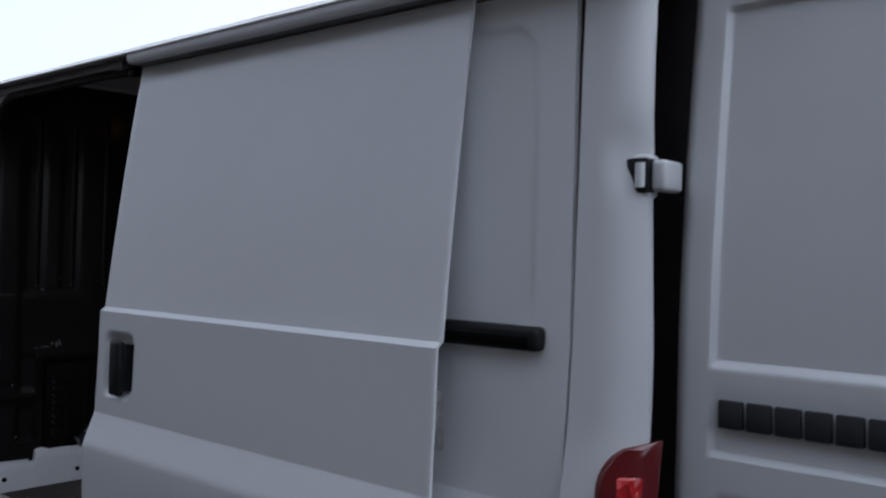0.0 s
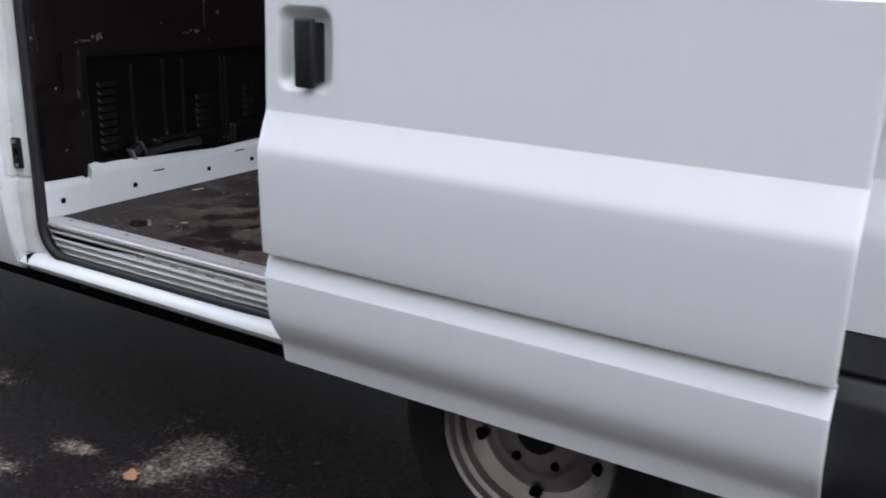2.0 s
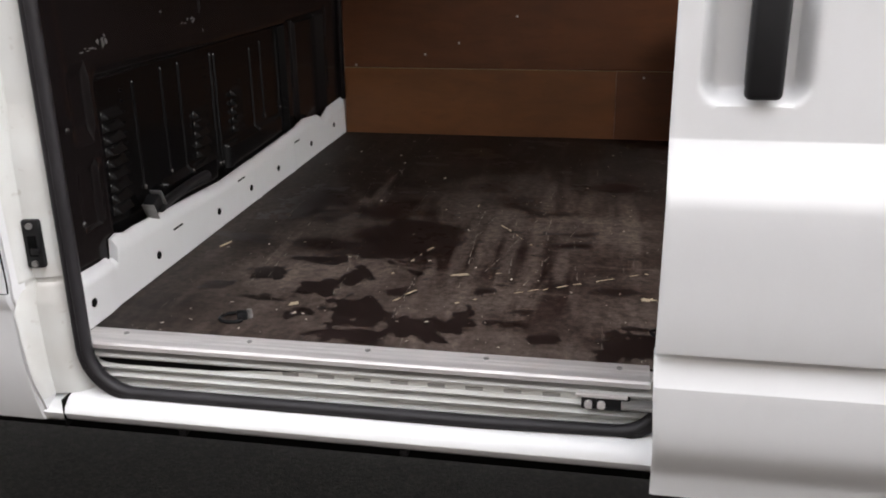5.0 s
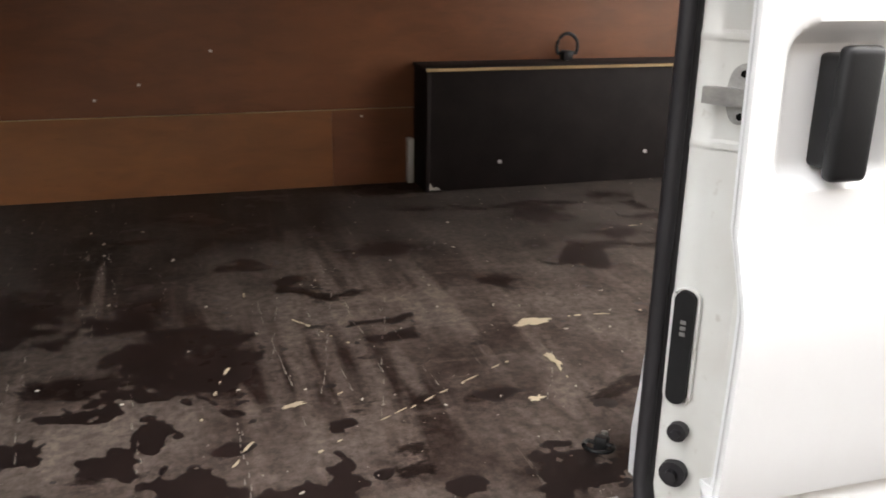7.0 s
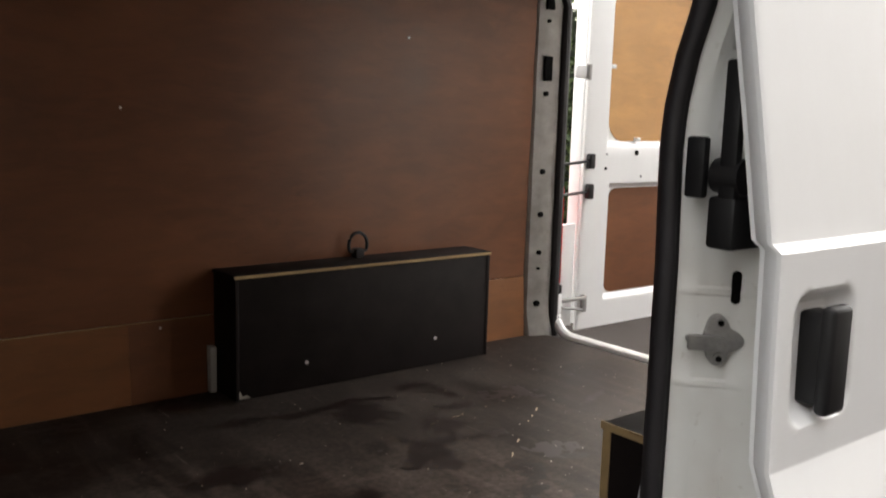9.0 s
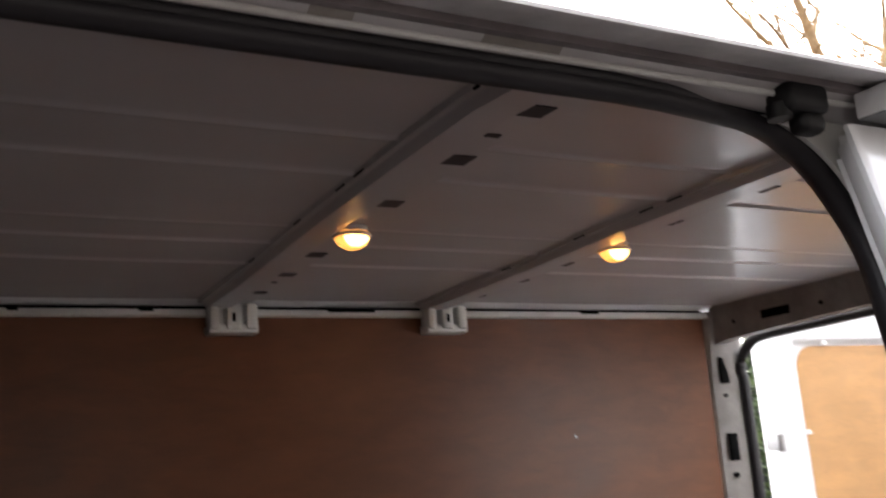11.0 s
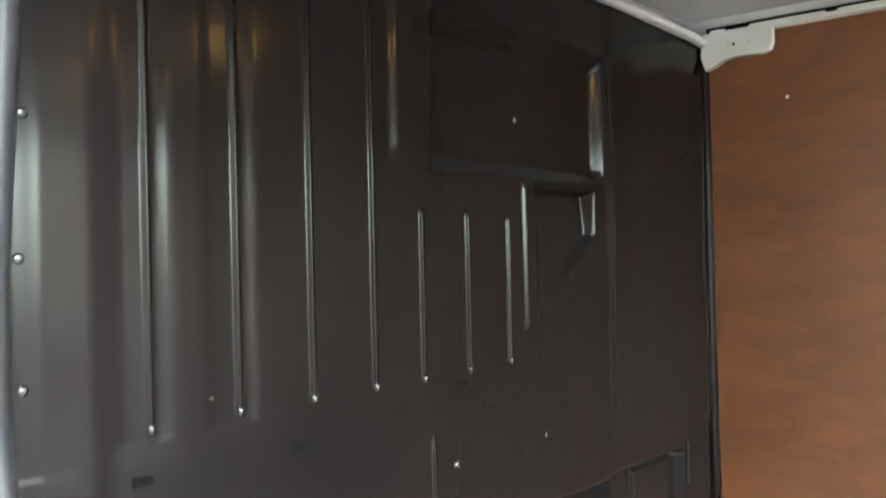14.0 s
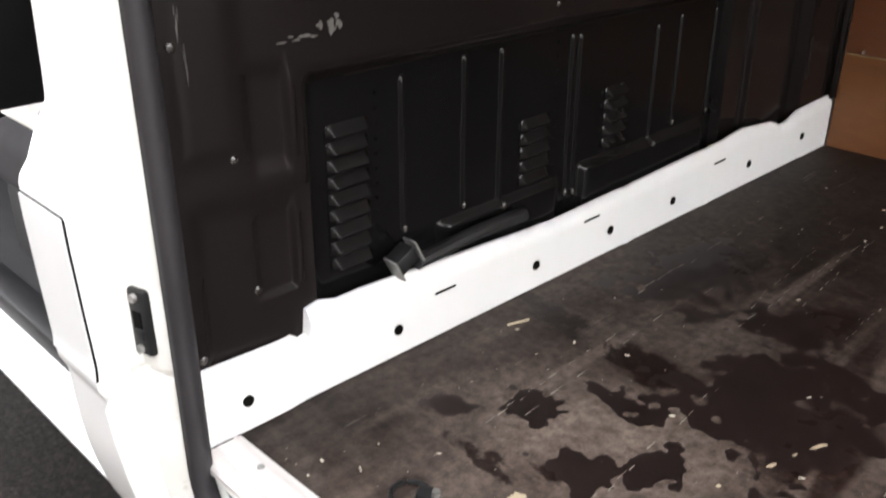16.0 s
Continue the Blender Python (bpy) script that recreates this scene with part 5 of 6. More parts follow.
def louvres(y0, y1, z0, z1, n):
    """A bank of hooded slits: each hood leans out towards its lower lip."""
    v = part("louvre_vent", boxed(-0.0405, -0.0365, y0, y1, z0, z1), WELL_DARK, bulk)
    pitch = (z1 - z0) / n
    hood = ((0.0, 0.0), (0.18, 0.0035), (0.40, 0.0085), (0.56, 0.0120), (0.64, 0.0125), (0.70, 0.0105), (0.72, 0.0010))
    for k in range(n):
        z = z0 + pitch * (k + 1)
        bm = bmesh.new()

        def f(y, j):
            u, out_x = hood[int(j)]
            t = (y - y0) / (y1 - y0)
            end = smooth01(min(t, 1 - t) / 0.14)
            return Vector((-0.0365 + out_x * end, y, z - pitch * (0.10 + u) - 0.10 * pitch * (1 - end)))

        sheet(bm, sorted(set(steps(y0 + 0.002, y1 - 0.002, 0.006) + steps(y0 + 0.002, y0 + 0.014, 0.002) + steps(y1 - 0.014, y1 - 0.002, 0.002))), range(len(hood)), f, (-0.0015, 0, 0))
        part("louvre", bm, WELL_DARK, v)


louvres(0.343, 0.420, 0.775, 0.995, 9)
louvres(0.738, 0.815, 0.798, 0.918, 5)
louvres(0.964, 1.032, 0.812, 0.930, 5)
louvres(1.333, 1.352, 0.800, 0.846, 2)
for k in range(11):
    for y, z in ((0.434, 0.80 + k * 0.022), (0.828, 0.795 + k * 0.0235), (1.040, 0.815 + k * 0.0125)):
        part("rivet", rod(bmesh.new(), (-0.039, y, z), (-0.0335, y, z), 0.0028, seg=6), WELL_DARK, bulk)
for y, z, r in ((0.838, 1.189, 0.010), (1.109, 1.194, 0.008), (0.112, 1.545, 0.009), (0.114, 1.405, 0.009), (0.122, 1.268, 0.010), (0.125, 1.135, 0.009), (0.79, 1.10, 0.007), (0.59, 1.16, 0.006), (1.06, 1.79, 0.010), (0.118, 1.70, 0.009), (0.19, 0.99, 0.008), (0.21, 0.805, 0.008), (0.118, 0.74, 0.008)):
    dome = bmesh.new()
    bmesh.ops.create_uvsphere(dome, u_segments=10, v_segments=6, radius=r * 0.75)
    bmesh.ops.scale(dome, verts=dome.verts, vec=(0.5, 1, 1))
    bmesh.ops.translate(dome, verts=dome.verts, vec=(bulk_x(y, z) - 0.012, y, z))
    part("bolt_head", dome, GLINT, bulk)
for y, z, _ in RIBS + LOW_RIBS[:8]:
    dome = bmesh.new()
    bmesh.ops.create_uvsphere(dome, u_segments=10, v_segments=6, radius=0.0065)
    bmesh.ops.scale(dome, verts=dome.verts, vec=(0.55, 0.8, 1.1))
    bmesh.ops.translate(dome, verts=dome.verts, vec=(bulk_x(y, z + 0.004) - 0.0125, y, z + 0.004))
    part("rib_end", dome, GLINT, bulk)
for y, z in ((0.253, 1.281), (0.498, 1.280), (0.70, 1.30)):
    part("pierced_hole", boxed(bulk_x(y, z) - 0.016, bulk_x(y, z) - 0.0115, y - 0.014, y + 0.014, z - 0.006, z + 0.006), HOLE_SHADE, bulk)
clip_turn = pose(-0.004, 0.452, 0.772, 28, 0, 0)
clip = part("cable_clip", boxed(-0.020, 0.010, -0.020, 0.020, -0.014, 0.014, bevel=0.004, turn=clip_turn), BLACK, bulk)
for y in (-0.023, 0.021):
    part("clip_tab", boxed(-0.014, 0.014, y, y + 0.003, -0.020, 0.020, bevel=0.001, turn=clip_turn), STEEL, clip)
part("hose", tube(bmesh.new(), [(-0.006, y, 0.757 + 0.010 * math.sin((y - 0.47) * 9)) for y in steps(0.478, 0.72, 0.02)], 0.0125, 10), make_plastic("dark_grey_hose", (0.012, 0.012, 0.013), 0.35), bulk, "dark grey corrugated hose")
SCUFF = make_plastic("bare_scuffed_metal", (0.11, 0.105, 0.10), 0.5)


def scuff(y, z, w, h, seed):
    r2 = random.Random(seed)
    for k in range(7):
        cy, cz = y + r2.uniform(-w, w), z + r2.uniform(-h, h) * 0.6
        pts = [(bulk_x(cy, cz) - 0.0108, cy + r2.uniform(0.2, 1) * w * 0.35 * math.cos(a), cz + r2.uniform(0.2, 1) * h * 0.45 * math.sin(a)) for a in [2 * math.pi * j / 9 for j in range(9)]]
        part("scuff", poly(bmesh.new(), pts, (0.0003, 0, 0)), SCUFF, bulk, "pale scuffed bare patch")


scuff(0.338, 1.130, 0.020, 0.017, 3)
scuff(0.300, 1.120, 0.030, 0.005, 8)
scuff(0.135, 1.16, 0.002, 0.022, 11)
scuff(0.140, 1.115, 0.002, 0.026, 12)
scuff(0.725, 1.130, 0.020, 0.009, 5)
scuff(0.694, 1.127, 0.016, 0.003, 9)
scuff(0.35, 1.365, 0.006, 0.003, 6)

# white flange that fixes the bulkhead to the floor
FL = [(0.078, 0.728), (0.236, 0.722), (0.250, 0.722), (0.262, 0.712), (0.272, 0.715), (0.276, 0.752), (0.30, 0.757), (0.330, 0.748), (0.37, 0.749), (0.60, 0.737), (0.80, 0.726), (1.10, 0.734), (1.36, 0.742), (1.41, 0.748), (1.45, 0.752), (1.58, 0.738), (1.625, 0.720), (1.645, 0.722), (1.67, 0.728), (1.71, 0.742), (1.86, 0.746)]
bm = bmesh.new()
ys = sorted(set([y for y, _ in FL] + steps(0.078, 1.858, 0.02)))


def flange(y, u):
    h = lerp_table(FL, y) - FLOOR
    lip = -0.012 * smooth01((u - 0.86) / 0.14) + 0.004 * smooth01((0.268 - y) / 0.05) + 0.003 * (abs(y - 0.83) < 0.006 or abs(y - 1.02) < 0.006 or abs(y - 1.30) < 0.006)
    return Vector((0.003 + lip, y, FLOOR + 0.001 + h * u))


sheet(bm, ys, steps(0, 1, 0.125), flange, (-0.006, 0, 0))
fl = part("bulkhead_flange", bm, WHITE, van, "white painted floor flange with bolt holes", True, 50)
for y, z in ((0.164, 0.666), (0.431, 0.664), (0.748, 0.664), (0.960, 0.665), (1.169, 0.665), (1.471, 0.668), (1.720, 0.676)):
    part("bolt_hole", rod(bmesh.new(), (0.0, y, z), (0.0088 if y < 0.27 else 0.0050, y, z), 0.0085, seg=14), HOLE_SHADE, fl)
for y in (0.53, 0.90, 1.34):
    part("flange_slot", boxed(0.0, 0.0042, y - 0.022, y + 0.022, 0.694 + 0.01 * (y > 0.6), 0.698 + 0.01 * (y > 0.6)), HOLE_SHADE, fl)

# ---- sliding door ----
HX0, HX1, HZ0, HZ1 = 1.058, 1.203, 1.104, 1.274
HR = 0.034


def door_skin(x, z):
    y = door_y(z)
    dx, dz = max(HX0 + HR - x, x - HX1 + HR, 0), max(HZ0 + HR - z, z - HZ1 + HR, 0)
    d = HR - math.hypot(dx, dz)
    y += 0.028 * smooth01(d / 0.024) if d > 0 else 0
    curl = max(0.0, (1.036 - x) / 0.008, (x - 2.172) / 0.008)
    return Vector((x + door_lean(x, z), y + 0.002 * curl ** 2, z))


xs_door = sorted(set([1.028, 1.031, 1.034, 1.04] + steps(1.04, 1.055, 0.0075) + steps(1.055, 1.208, 0.0045) + steps(1.208, 2.165, 0.12) + [2.172, 2.176, 2.18]))
zs_door = sorted(set([z for z, _ in DOOR_FOOT if z > 0.494] + zs(0.494, 1.10) + steps(1.10, 1.28, 0.006) + zs(1.28, 1.965)))
door = part("sliding_door", sheet(bmesh.new(), xs_door, zs_door, door_skin, (0, 0.006, 0)), WHITE, van, "white sliding door slid open")
part("inner_panel", sheet(bmesh.new(), steps(1.045, 2.148, 0.2), zs(0.51, 1.94), lambda x, z: Vector((x + door_lean(x, z), door_y(z) + 0.034, z)), (0, 0.006, 0)), WHITE, door)
part("front_edge", sheet(bmesh.new(), steps(0, 1, 0.2), zs(0.50, 1.95), lambda u, z: Vector((1.030 + door_lean(1.03, z) + 0.018 * u * u, door_y(z) + 0.003 + 0.034 * u, z)), (0.003, 0, 0)), WHITE, door)
part("rear_edge", sheet(bmesh.new(), steps(0, 1, 0.2), zs(0.50, 1.95), lambda u, z: Vector((2.178 + door_lean(2.178, z) - 0.028 * u, door_y(z) + 0.003 + 0.034 * u, z)), (-0.003, 0, 0)), WHITE, door)
part("top_rail", boxed(1.02, 2.13, door_y(1.95) + 0.008, door_y(1.95) + 0.034, 1.940, 1.964), WHITE, door)
part("door_cap", along([(0.062, 1.9700), (0.030, 1.9690), (0.019, 1.9705), (0.0145, 1.9760), (0.0130, 1.9860), (0.0135, 1.9945), (0.062, 1.9950)], 1.008, 2.155), WHITE, door, "white cap strip above the door")
# grey strip that stands for the shade between cap and door top
part("cap_gap", along([(0.0618, 1.9682), (0.034, 1.9672), (0.034, 1.9686), (0.0618, 1.9696)], 1.010, 2.153), GAP_SHADE, door)
yh = door_y(1.19)
handle = part("handle", boxed(1.116, 1.163, yh - 0.018, yh + 0.002, 1.116, 1.252, bevel=0.008, seg=3), BLACK, door, "black plastic pull handle")
part("handle_base", boxed(1.119, 1.161, yh - 0.006, yh + 0.030, 1.126, 1.242, bevel=0.006, seg=3), BLACK, handle)
lock = part("lock_plate", boxed(2.170, 2.1775, door_y(1.2) + 0.006, door_y(1.2) + 0.034, 1.14, 1.245, bevel=0.003), STEEL, door, "steel lock plate on the door edge")
for z in (1.155, 1.19, 1.225):
    part("lock_screw", rod(bmesh.new(), (2.172, door_y(1.2) + 0.02, z), (2.179, door_y(1.2) + 0.02, z), 0.005, seg=8), STEEL, lock)

# ---- rear doors ----
def rear_skin(x, z):
    y = 0.150 + 0.05 * max(0.0, (z - 1.35) / 0.65) ** 1.5 - 0.012 * smooth01((1.0 - z) / 0.3)
    y += 0.013 * pad(x, z, 2.592, 3.28, 1.318, 1.90, 0.013)
    y += 0.010 * pad(x, z, 2.592, 3.28, 1.176, 1.302, 0.011) * smooth01((1.295 - z) / 0.10)
    y += 0.018 * pad(x, z, 2.615, 2.95, 0.95, 1.10, 0.03)
    curl = max(0.0, (2.550 - x) / 0.025)
    return Vector((x, y + 0.018 * curl ** 2, z))


xs_rd = sorted(set(steps(2.525, 2.57, 0.005) + steps(2.57, 2.64, 0.0045) + steps(2.64, 3.26, 0.1) + steps(3.26, 3.36, 0.01)))
zs_rd = sorted(set(steps(0.62, 0.92, 0.1) + steps(0.92, 1.13, 0.008) + steps(1.13, 1.35, 0.005) + steps(1.35, 1.87, 0.08) + steps(1.87, 1.97, 0.008)))
rdoor = part("rear_door", sheet(bmesh.new(), xs_rd, zs_rd, rear_skin, (0, 0.012, 0)), WHITE, van, "white rear door folded back")
part("inner_skin", boxed(2.56, 3.35, 0.215, 0.24, 0.63, 1.96, bevel=0.01), WHITE, rdoor)
part("door_edge", sheet(bmesh.new(), steps(0, 1, 0.25), steps(0.62, 1.97, 0.15), lambda u, z: Vector((2.525 + 0.02 * u, rear_skin(2.525, z).y + 0.09 * u, z)), (0.004, 0, 0)), WHITE, rdoor)
BADGE = material("dark_badge_plastic", (0.03, 0.032, 0.036), 0.35)
for k in range(7):
    x = 2.606 + k * 0.045
    part("badge_bar", boxed(x, x + 0.040, 0.145, 0.162, 1.219, 1.264, bevel=0.003), BADGE, rdoor, "dark raised badge bar")


def far_door_skin(x, z):
    y = 1.872
    y += 0.022 * pad(x, z, 2.918, 3.66, 1.352, 1.985, 0.028) + 0.022 * pad(x, z, 2.940, 3.66, 0.72, 1.183, 0.024)
    y += 0.03 * max(0.0, (2.79 - x) / 0.035) ** 2
    return Vector((x, y, z))


fdoor = part("rear_door", sheet(bmesh.new(), sorted(set(steps(2.778, 2.80, 0.0055) + steps(2.80, 2.90, 0.05) + steps(2.90, 2.98, 0.006) + steps(2.98, 3.62, 0.1) + steps(3.62, 3.74, 0.02))),
             sorted(set(steps(0.60, 0.70, 0.05) + steps(0.70, 0.76, 0.006) + steps(0.76, 1.15, 0.08) + steps(1.15, 1.21, 0.006) + steps(1.21, 1.34, 0.05) + steps(1.34, 1.40, 0.006) + steps(1.40, 1.92, 0.08) + steps(1.92, 2.0, 0.006) + steps(2.0, 2.10, 0.02))), far_door_skin, (0, 0.012, 0)), WHITE, van, "open white rear door lined with plywood")
part("outer_skin", boxed(2.80, 3.74, 1.955, 1.965, 0.62, 2.09, bevel=0.004), WHITE, fdoor)
part("door_edge", boxed(2.785, 2.80, 1.90, 1.96, 0.62, 2.09, bevel=0.004), WHITE, fdoor)


def rounded(x0, x1, z0, z1, r, y, depth):
    pts = []
    for cx, cz, a0 in ((x1 - r, z1 - r, 0), (x0 + r, z1 - r, 90), (x0 + r, z0 + r, 180), (x1 - r, z0 + r, 270)):
        pts += [(cx + r * math.cos(radians(a0 + a)), y, cz + r * math.sin(radians(a0 + a))) for a in (0, 18, 36, 54, 72, 90)]
    return poly(bmesh.new(), pts, (0, depth, 0))


part("upper_ply_panel", rounded(2.930, 3.65, 1.364, 1.972, 0.085, 1.890, 0.003), PLYLIGHT, fdoor, "pale plywood door panel")
part("lower_ply_panel", rounded(2.950, 3.65, 0.735, 1.170, 0.045, 1.890, 0.003), PLY, fdoor, "brown plywood door panel")
for x, z in ((3.08, 1.98), (3.10, 1.37), (2.925, 1.66)):
    part("panel_clip", boxed(x - 0.012, x + 0.012, 1.872, 1.894, z - 0.008, z + 0.008, bevel=0.003), WHITE, fdoor)
for x, z, r in ((3.089, 1.315, 0.011), (2.902, 1.254, 0.006), (2.905, 1.311, 0.003), (3.320, 1.273, 0.003), (3.124, 1.218, 0.003)):
    part("door_hole", rod(bmesh.new(), (x, 1.868, z), (x, 1.874, z), r, seg=10), HOLE_SHADE, fdoor)
hg = part("door_hinge", boxed(2.70, 2.775, 1.862, 1.88, 1.605, 1.655, bevel=0.005), WHITE, fdoor, "white door hinge")
part("knuckle", rod(bmesh.new(), (2.765, 1.862, 1.60), (2.765, 1.862, 1.66), 0.012), STEEL, hg)
for z in (1.285, 1.165):
    strap = part("check_strap", rod(bmesh.new(), (2.60, 1.84, z - 0.01), (2.80, 1.86, z), 0.006), BLACK, fdoor, "black door check strap")
    part("strap_end", boxed(2.785, 2.815, 1.845, 1.872, z - 0.03, z + 0.03, bevel=0.006), BLACK, strap)
lowh = part("lower_hinge", boxed(2.600, 2.655, 1.836, 1.866, 0.690, 0.768, bevel=0.008), WHITE, fdoor)
part("hinge_cap", boxed(2.598, 2.652, 1.838, 1.866, 0.769, 0.806, bevel=0.005), BLACK, lowh, "black plastic hinge cap")
part("hinge_link", boxed(2.652, 2.80, 1.846, 1.862, 0.728, 0.742, bevel=0.003), STEEL, lowh, "worn steel hinge link")
part("hinge_link", rod(bmesh.new(), (2.66, 1.85, 0.712), (2.80, 1.858, 0.684), 0.006), STEEL, lowh)
part("hinge_bracket", boxed(2.792, 2.812, 1.850, 1.872, 0.676, 0.746, bevel=0.004), STEEL, lowh)
part("hinge_cover", boxed(2.690, 2.762, 1.886, 1.900, 0.62, 1.036, bevel=0.004), WHITE, fdoor)
part("far_tail_lamp", boxed(2.661, 2.674, 1.868, 1.95, 0.80, 1.19, bevel=0.008), RED_BRIGHT, van, "red tail lamp on the far corner")
part("rear_frame_foot", tube(bmesh.new(), [(2.615, 1.835 - 0.10 + 0.10 * math.cos(a), 0.715 - 0.10 * math.sin(a)) for a in steps(0.25, math.pi / 2, 0.12)] + [(2.615, y, 0.615) for y in steps(1.70, 0.40, 0.2)], 0.020, 10), WHITE, van, "white curved foot of the rear door frame")
part("far_corner_panel", boxed(2.56, 2.660, 1.876, 1.95, 0.55, 2.0, bevel=0.02, seg=3), WHITE, van)

# ---- wheel ----
wheel = part("wheel", rod(bmesh.new(), (1.56, 0.226, 0.36), (1.56, 0.30, 0.36), 0.10, seg=24), BLACK, van)


def spun(profile, n=40, centre=(1.56, 0.36)):
    bm = bmesh.new()
    rows = [[bm.verts.new((centre[0] + r * math.cos(2 * math.pi * k / n), y, centre[1] + r * math.sin(2 * math.pi * k / n))) for r, y in profile] for k in range(n)]
    for k in range(n):
        a, b = rows[k], rows[(k + 1) % n]
        for j in range(len(profile) - 1):
            bm.faces.new((a[j], a[j + 1], b[j + 1], b[j]))
    return bm


part("tyre", spun([(0.205, 0.165), (0.215, 0.150), (0.25, 0.143), (0.29, 0.148), (0.318, 0.165), (0.330, 0.185), (0.330, 0.315), (0.31, 0.335), (0.21, 0.335)]), TYRE, wheel)
rim = part("rim", spun([(0.213, 0.158), (0.206, 0.150), (0.199, 0.156), (0.195, 0.175), (0.186, 0.182), (0.182, 0.205), (0.168, 0.212), (0.150, 0.225), (0.128, 0.222), (0.110, 0.208), (0.090, 0.206), (0.062, 0.214), (0.045, 0.214)]), RIM, wheel, "silver steel wheel rim")
part("hub", spun([(0.052, 0.225), (0.048, 0.204), (0.03, 0.200), (0.001, 0.199)], 24), BLACK, wheel)
for k in range(5):
    a = radians(72 * k + 20)
    part("wheel_hole", rod(bmesh.new(), (1.56 + 0.083 * math.cos(a), 0.203, 0.36 + 0.083 * math.sin(a)), (1.56 + 0.083 * math.cos(a), 0.215, 0.36 + 0.083 * math.sin(a)), 0.011, seg=12), HOLE_SHADE, rim)
    part("rim_slot", rod(bmesh.new(), (1.56 + 0.155 * math.cos(a + 0.6), 0.214, 0.36 + 0.155 * math.sin(a + 0.6)), (1.56 + 0.155 * math.cos(a + 0.6), 0.23, 0.36 + 0.155 * math.sin(a + 0.6)), 0.015, seg=12), HOLE_SHADE, rim)

# ---- cab, seen through its open door ----
MAT = make_plastic("black_cab_carpet", (0.012, 0.012, 0.014), 0.85)
FABRIC = make_plastic("dark_seat_fabric", (0.016, 0.015, 0.018), 0.9)
PALE = make_plastic("pale_blue_grey_plastic", (0.42, 0.46, 0.48), 0.35)
PAPER = make_plastic("printed_paper", (0.62, 0.60, 0.56), 0.7)
PRINT = make_plastic("grey_print", (0.33, 0.32, 0.33), 0.8)
part("cab_floor", boxed(-1.9, -0.06, 0.12, 1.9, 0.50, 0.53), MAT, van, "black cab floor covering")
part("cab_step", boxed(-1.6, -0.17, 0.10, 0.16, 0.50, 0.56, bevel=0.01), BLACK, van)
part("cab_far_wall", boxed(-1.9, -0.06, 1.86, 1.88, 0.5, 2.0), BLACK, van)
part("cab_front", boxed(-2.2, -1.9, 0.12, 1.88, 0.5, 1.25, bevel=0.05), BLACK, van, "dark cab dashboard")
part("cab_nose", sheet(bmesh.new(), steps(0.10, 1.92, 0.3), [0, 1, 2, 3, 4], lambda y, k: Vector((*((-1.58, 2.03), (-2.12, 1.30), (-2.42, 1.12), (-2.58, 0.90), (-2.60, 0.42))[int(k)], 0)).xzy + Vector((0, y, 0)), (0.02, 0, -0.02)), WHITE, van, "plain closed front of the cab")
part("cab_far_side", boxed(-2.5, -1.6, 1.90, 1.92, 0.45, 1.25), WHITE, van)
part("cab_near_wing", boxed(-2.5, -1.75, 0.08, 0.10, 0.45, 1.20), WHITE, van)
seat = part("seat", boxed(-0.98, -0.26, 0.22, 0.98, 0.53, 0.70, bevel=0.02), MAT, van, "dark fabric passenger seat")
part("seat_cushion", boxed(-1.05, -0.28, 0.22, 1.0, 0.66, 0.815, bevel=0.05, seg=4), FABRIC, seat)
part("seat_back", boxed(-0.32, -0.17, 0.24, 0.98, 0.80, 1.40, bevel=0.05, seg=4), FABRIC, seat)
console = thing("cab_console", (-1.0, 1.05, 0.53), "pale blue-grey moulded storage console in the cab", "console")
part("console_body", boxed(-1.28, -0.82, 0.60, 0.85, 0.92, 1.10, bevel=0.05, seg=4), PALE, console)
part("console_base", boxed(-1.2, -0.9, 1.0, 1.3, 0.53, 0.95, bevel=0.02), BLACK, console)
part("console_shelf", boxed(-1.2, -0.9, 0.7, 1.3, 0.90, 0.94, bevel=0.01), BLACK, console)
paper = thing("paper_mat", (-0.7, 0.4, 0.816), "pale paper mat printed with oval shoe shapes on the seat", "paper mat")
part("sheet", boxed(-1.03, -0.36, 0.26, 0.60, 0.816, 0.820), PAPER, paper)
FILL = make_plastic("pale_green_print", (0.46, 0.47, 0.42), 0.8)
for x, y, w, d in ((-0.86, 0.35, 0.13, 0.055), (-0.62, 0.36, 0.12, 0.05), (-0.80, 0.49, 0.14, 0.055), (-0.53, 0.50, 0.12, 0.055)):
    for grow, z, m in ((1.0, 0.8202, PRINT), (0.88, 0.8206, FILL)):
        bm = bmesh.new()
        poly(bm, [(x + grow * w * math.cos(a), y + grow * d * math.sin(a) * (1 - 0.25 * math.cos(a)), z) for a in [2 * math.pi * k / 24 for k in range(24)]], (0, 0, 0.0003))
        part("shoe_print", bm, m, paper)
sticker = thing("round_sticker", (-1.9, 1.2, 1.2), "round pink sticker with a dark cross on the dashboard", "sticker")
part("disc", rod(bmesh.new(), (-1.895, 1.0, 1.16), (-1.89, 1.0, 1.16), 0.05, seg=24), make_plastic("pink_sticker", (0.45, 0.27, 0.25), 0.6), sticker)
for a in (35, 125):
    part("cross_bar", boxed(-1.889, -1.888, -0.035, 0.035, -0.005, 0.005, turn=pose(0, 1.0, 1.16, a, 0, 0)), BLACK, sticker)

# ---- leaves on the ground ----
LEAF = make_plastic("dead_leaf", (0.32, 0.165, 0.075), 0.7)
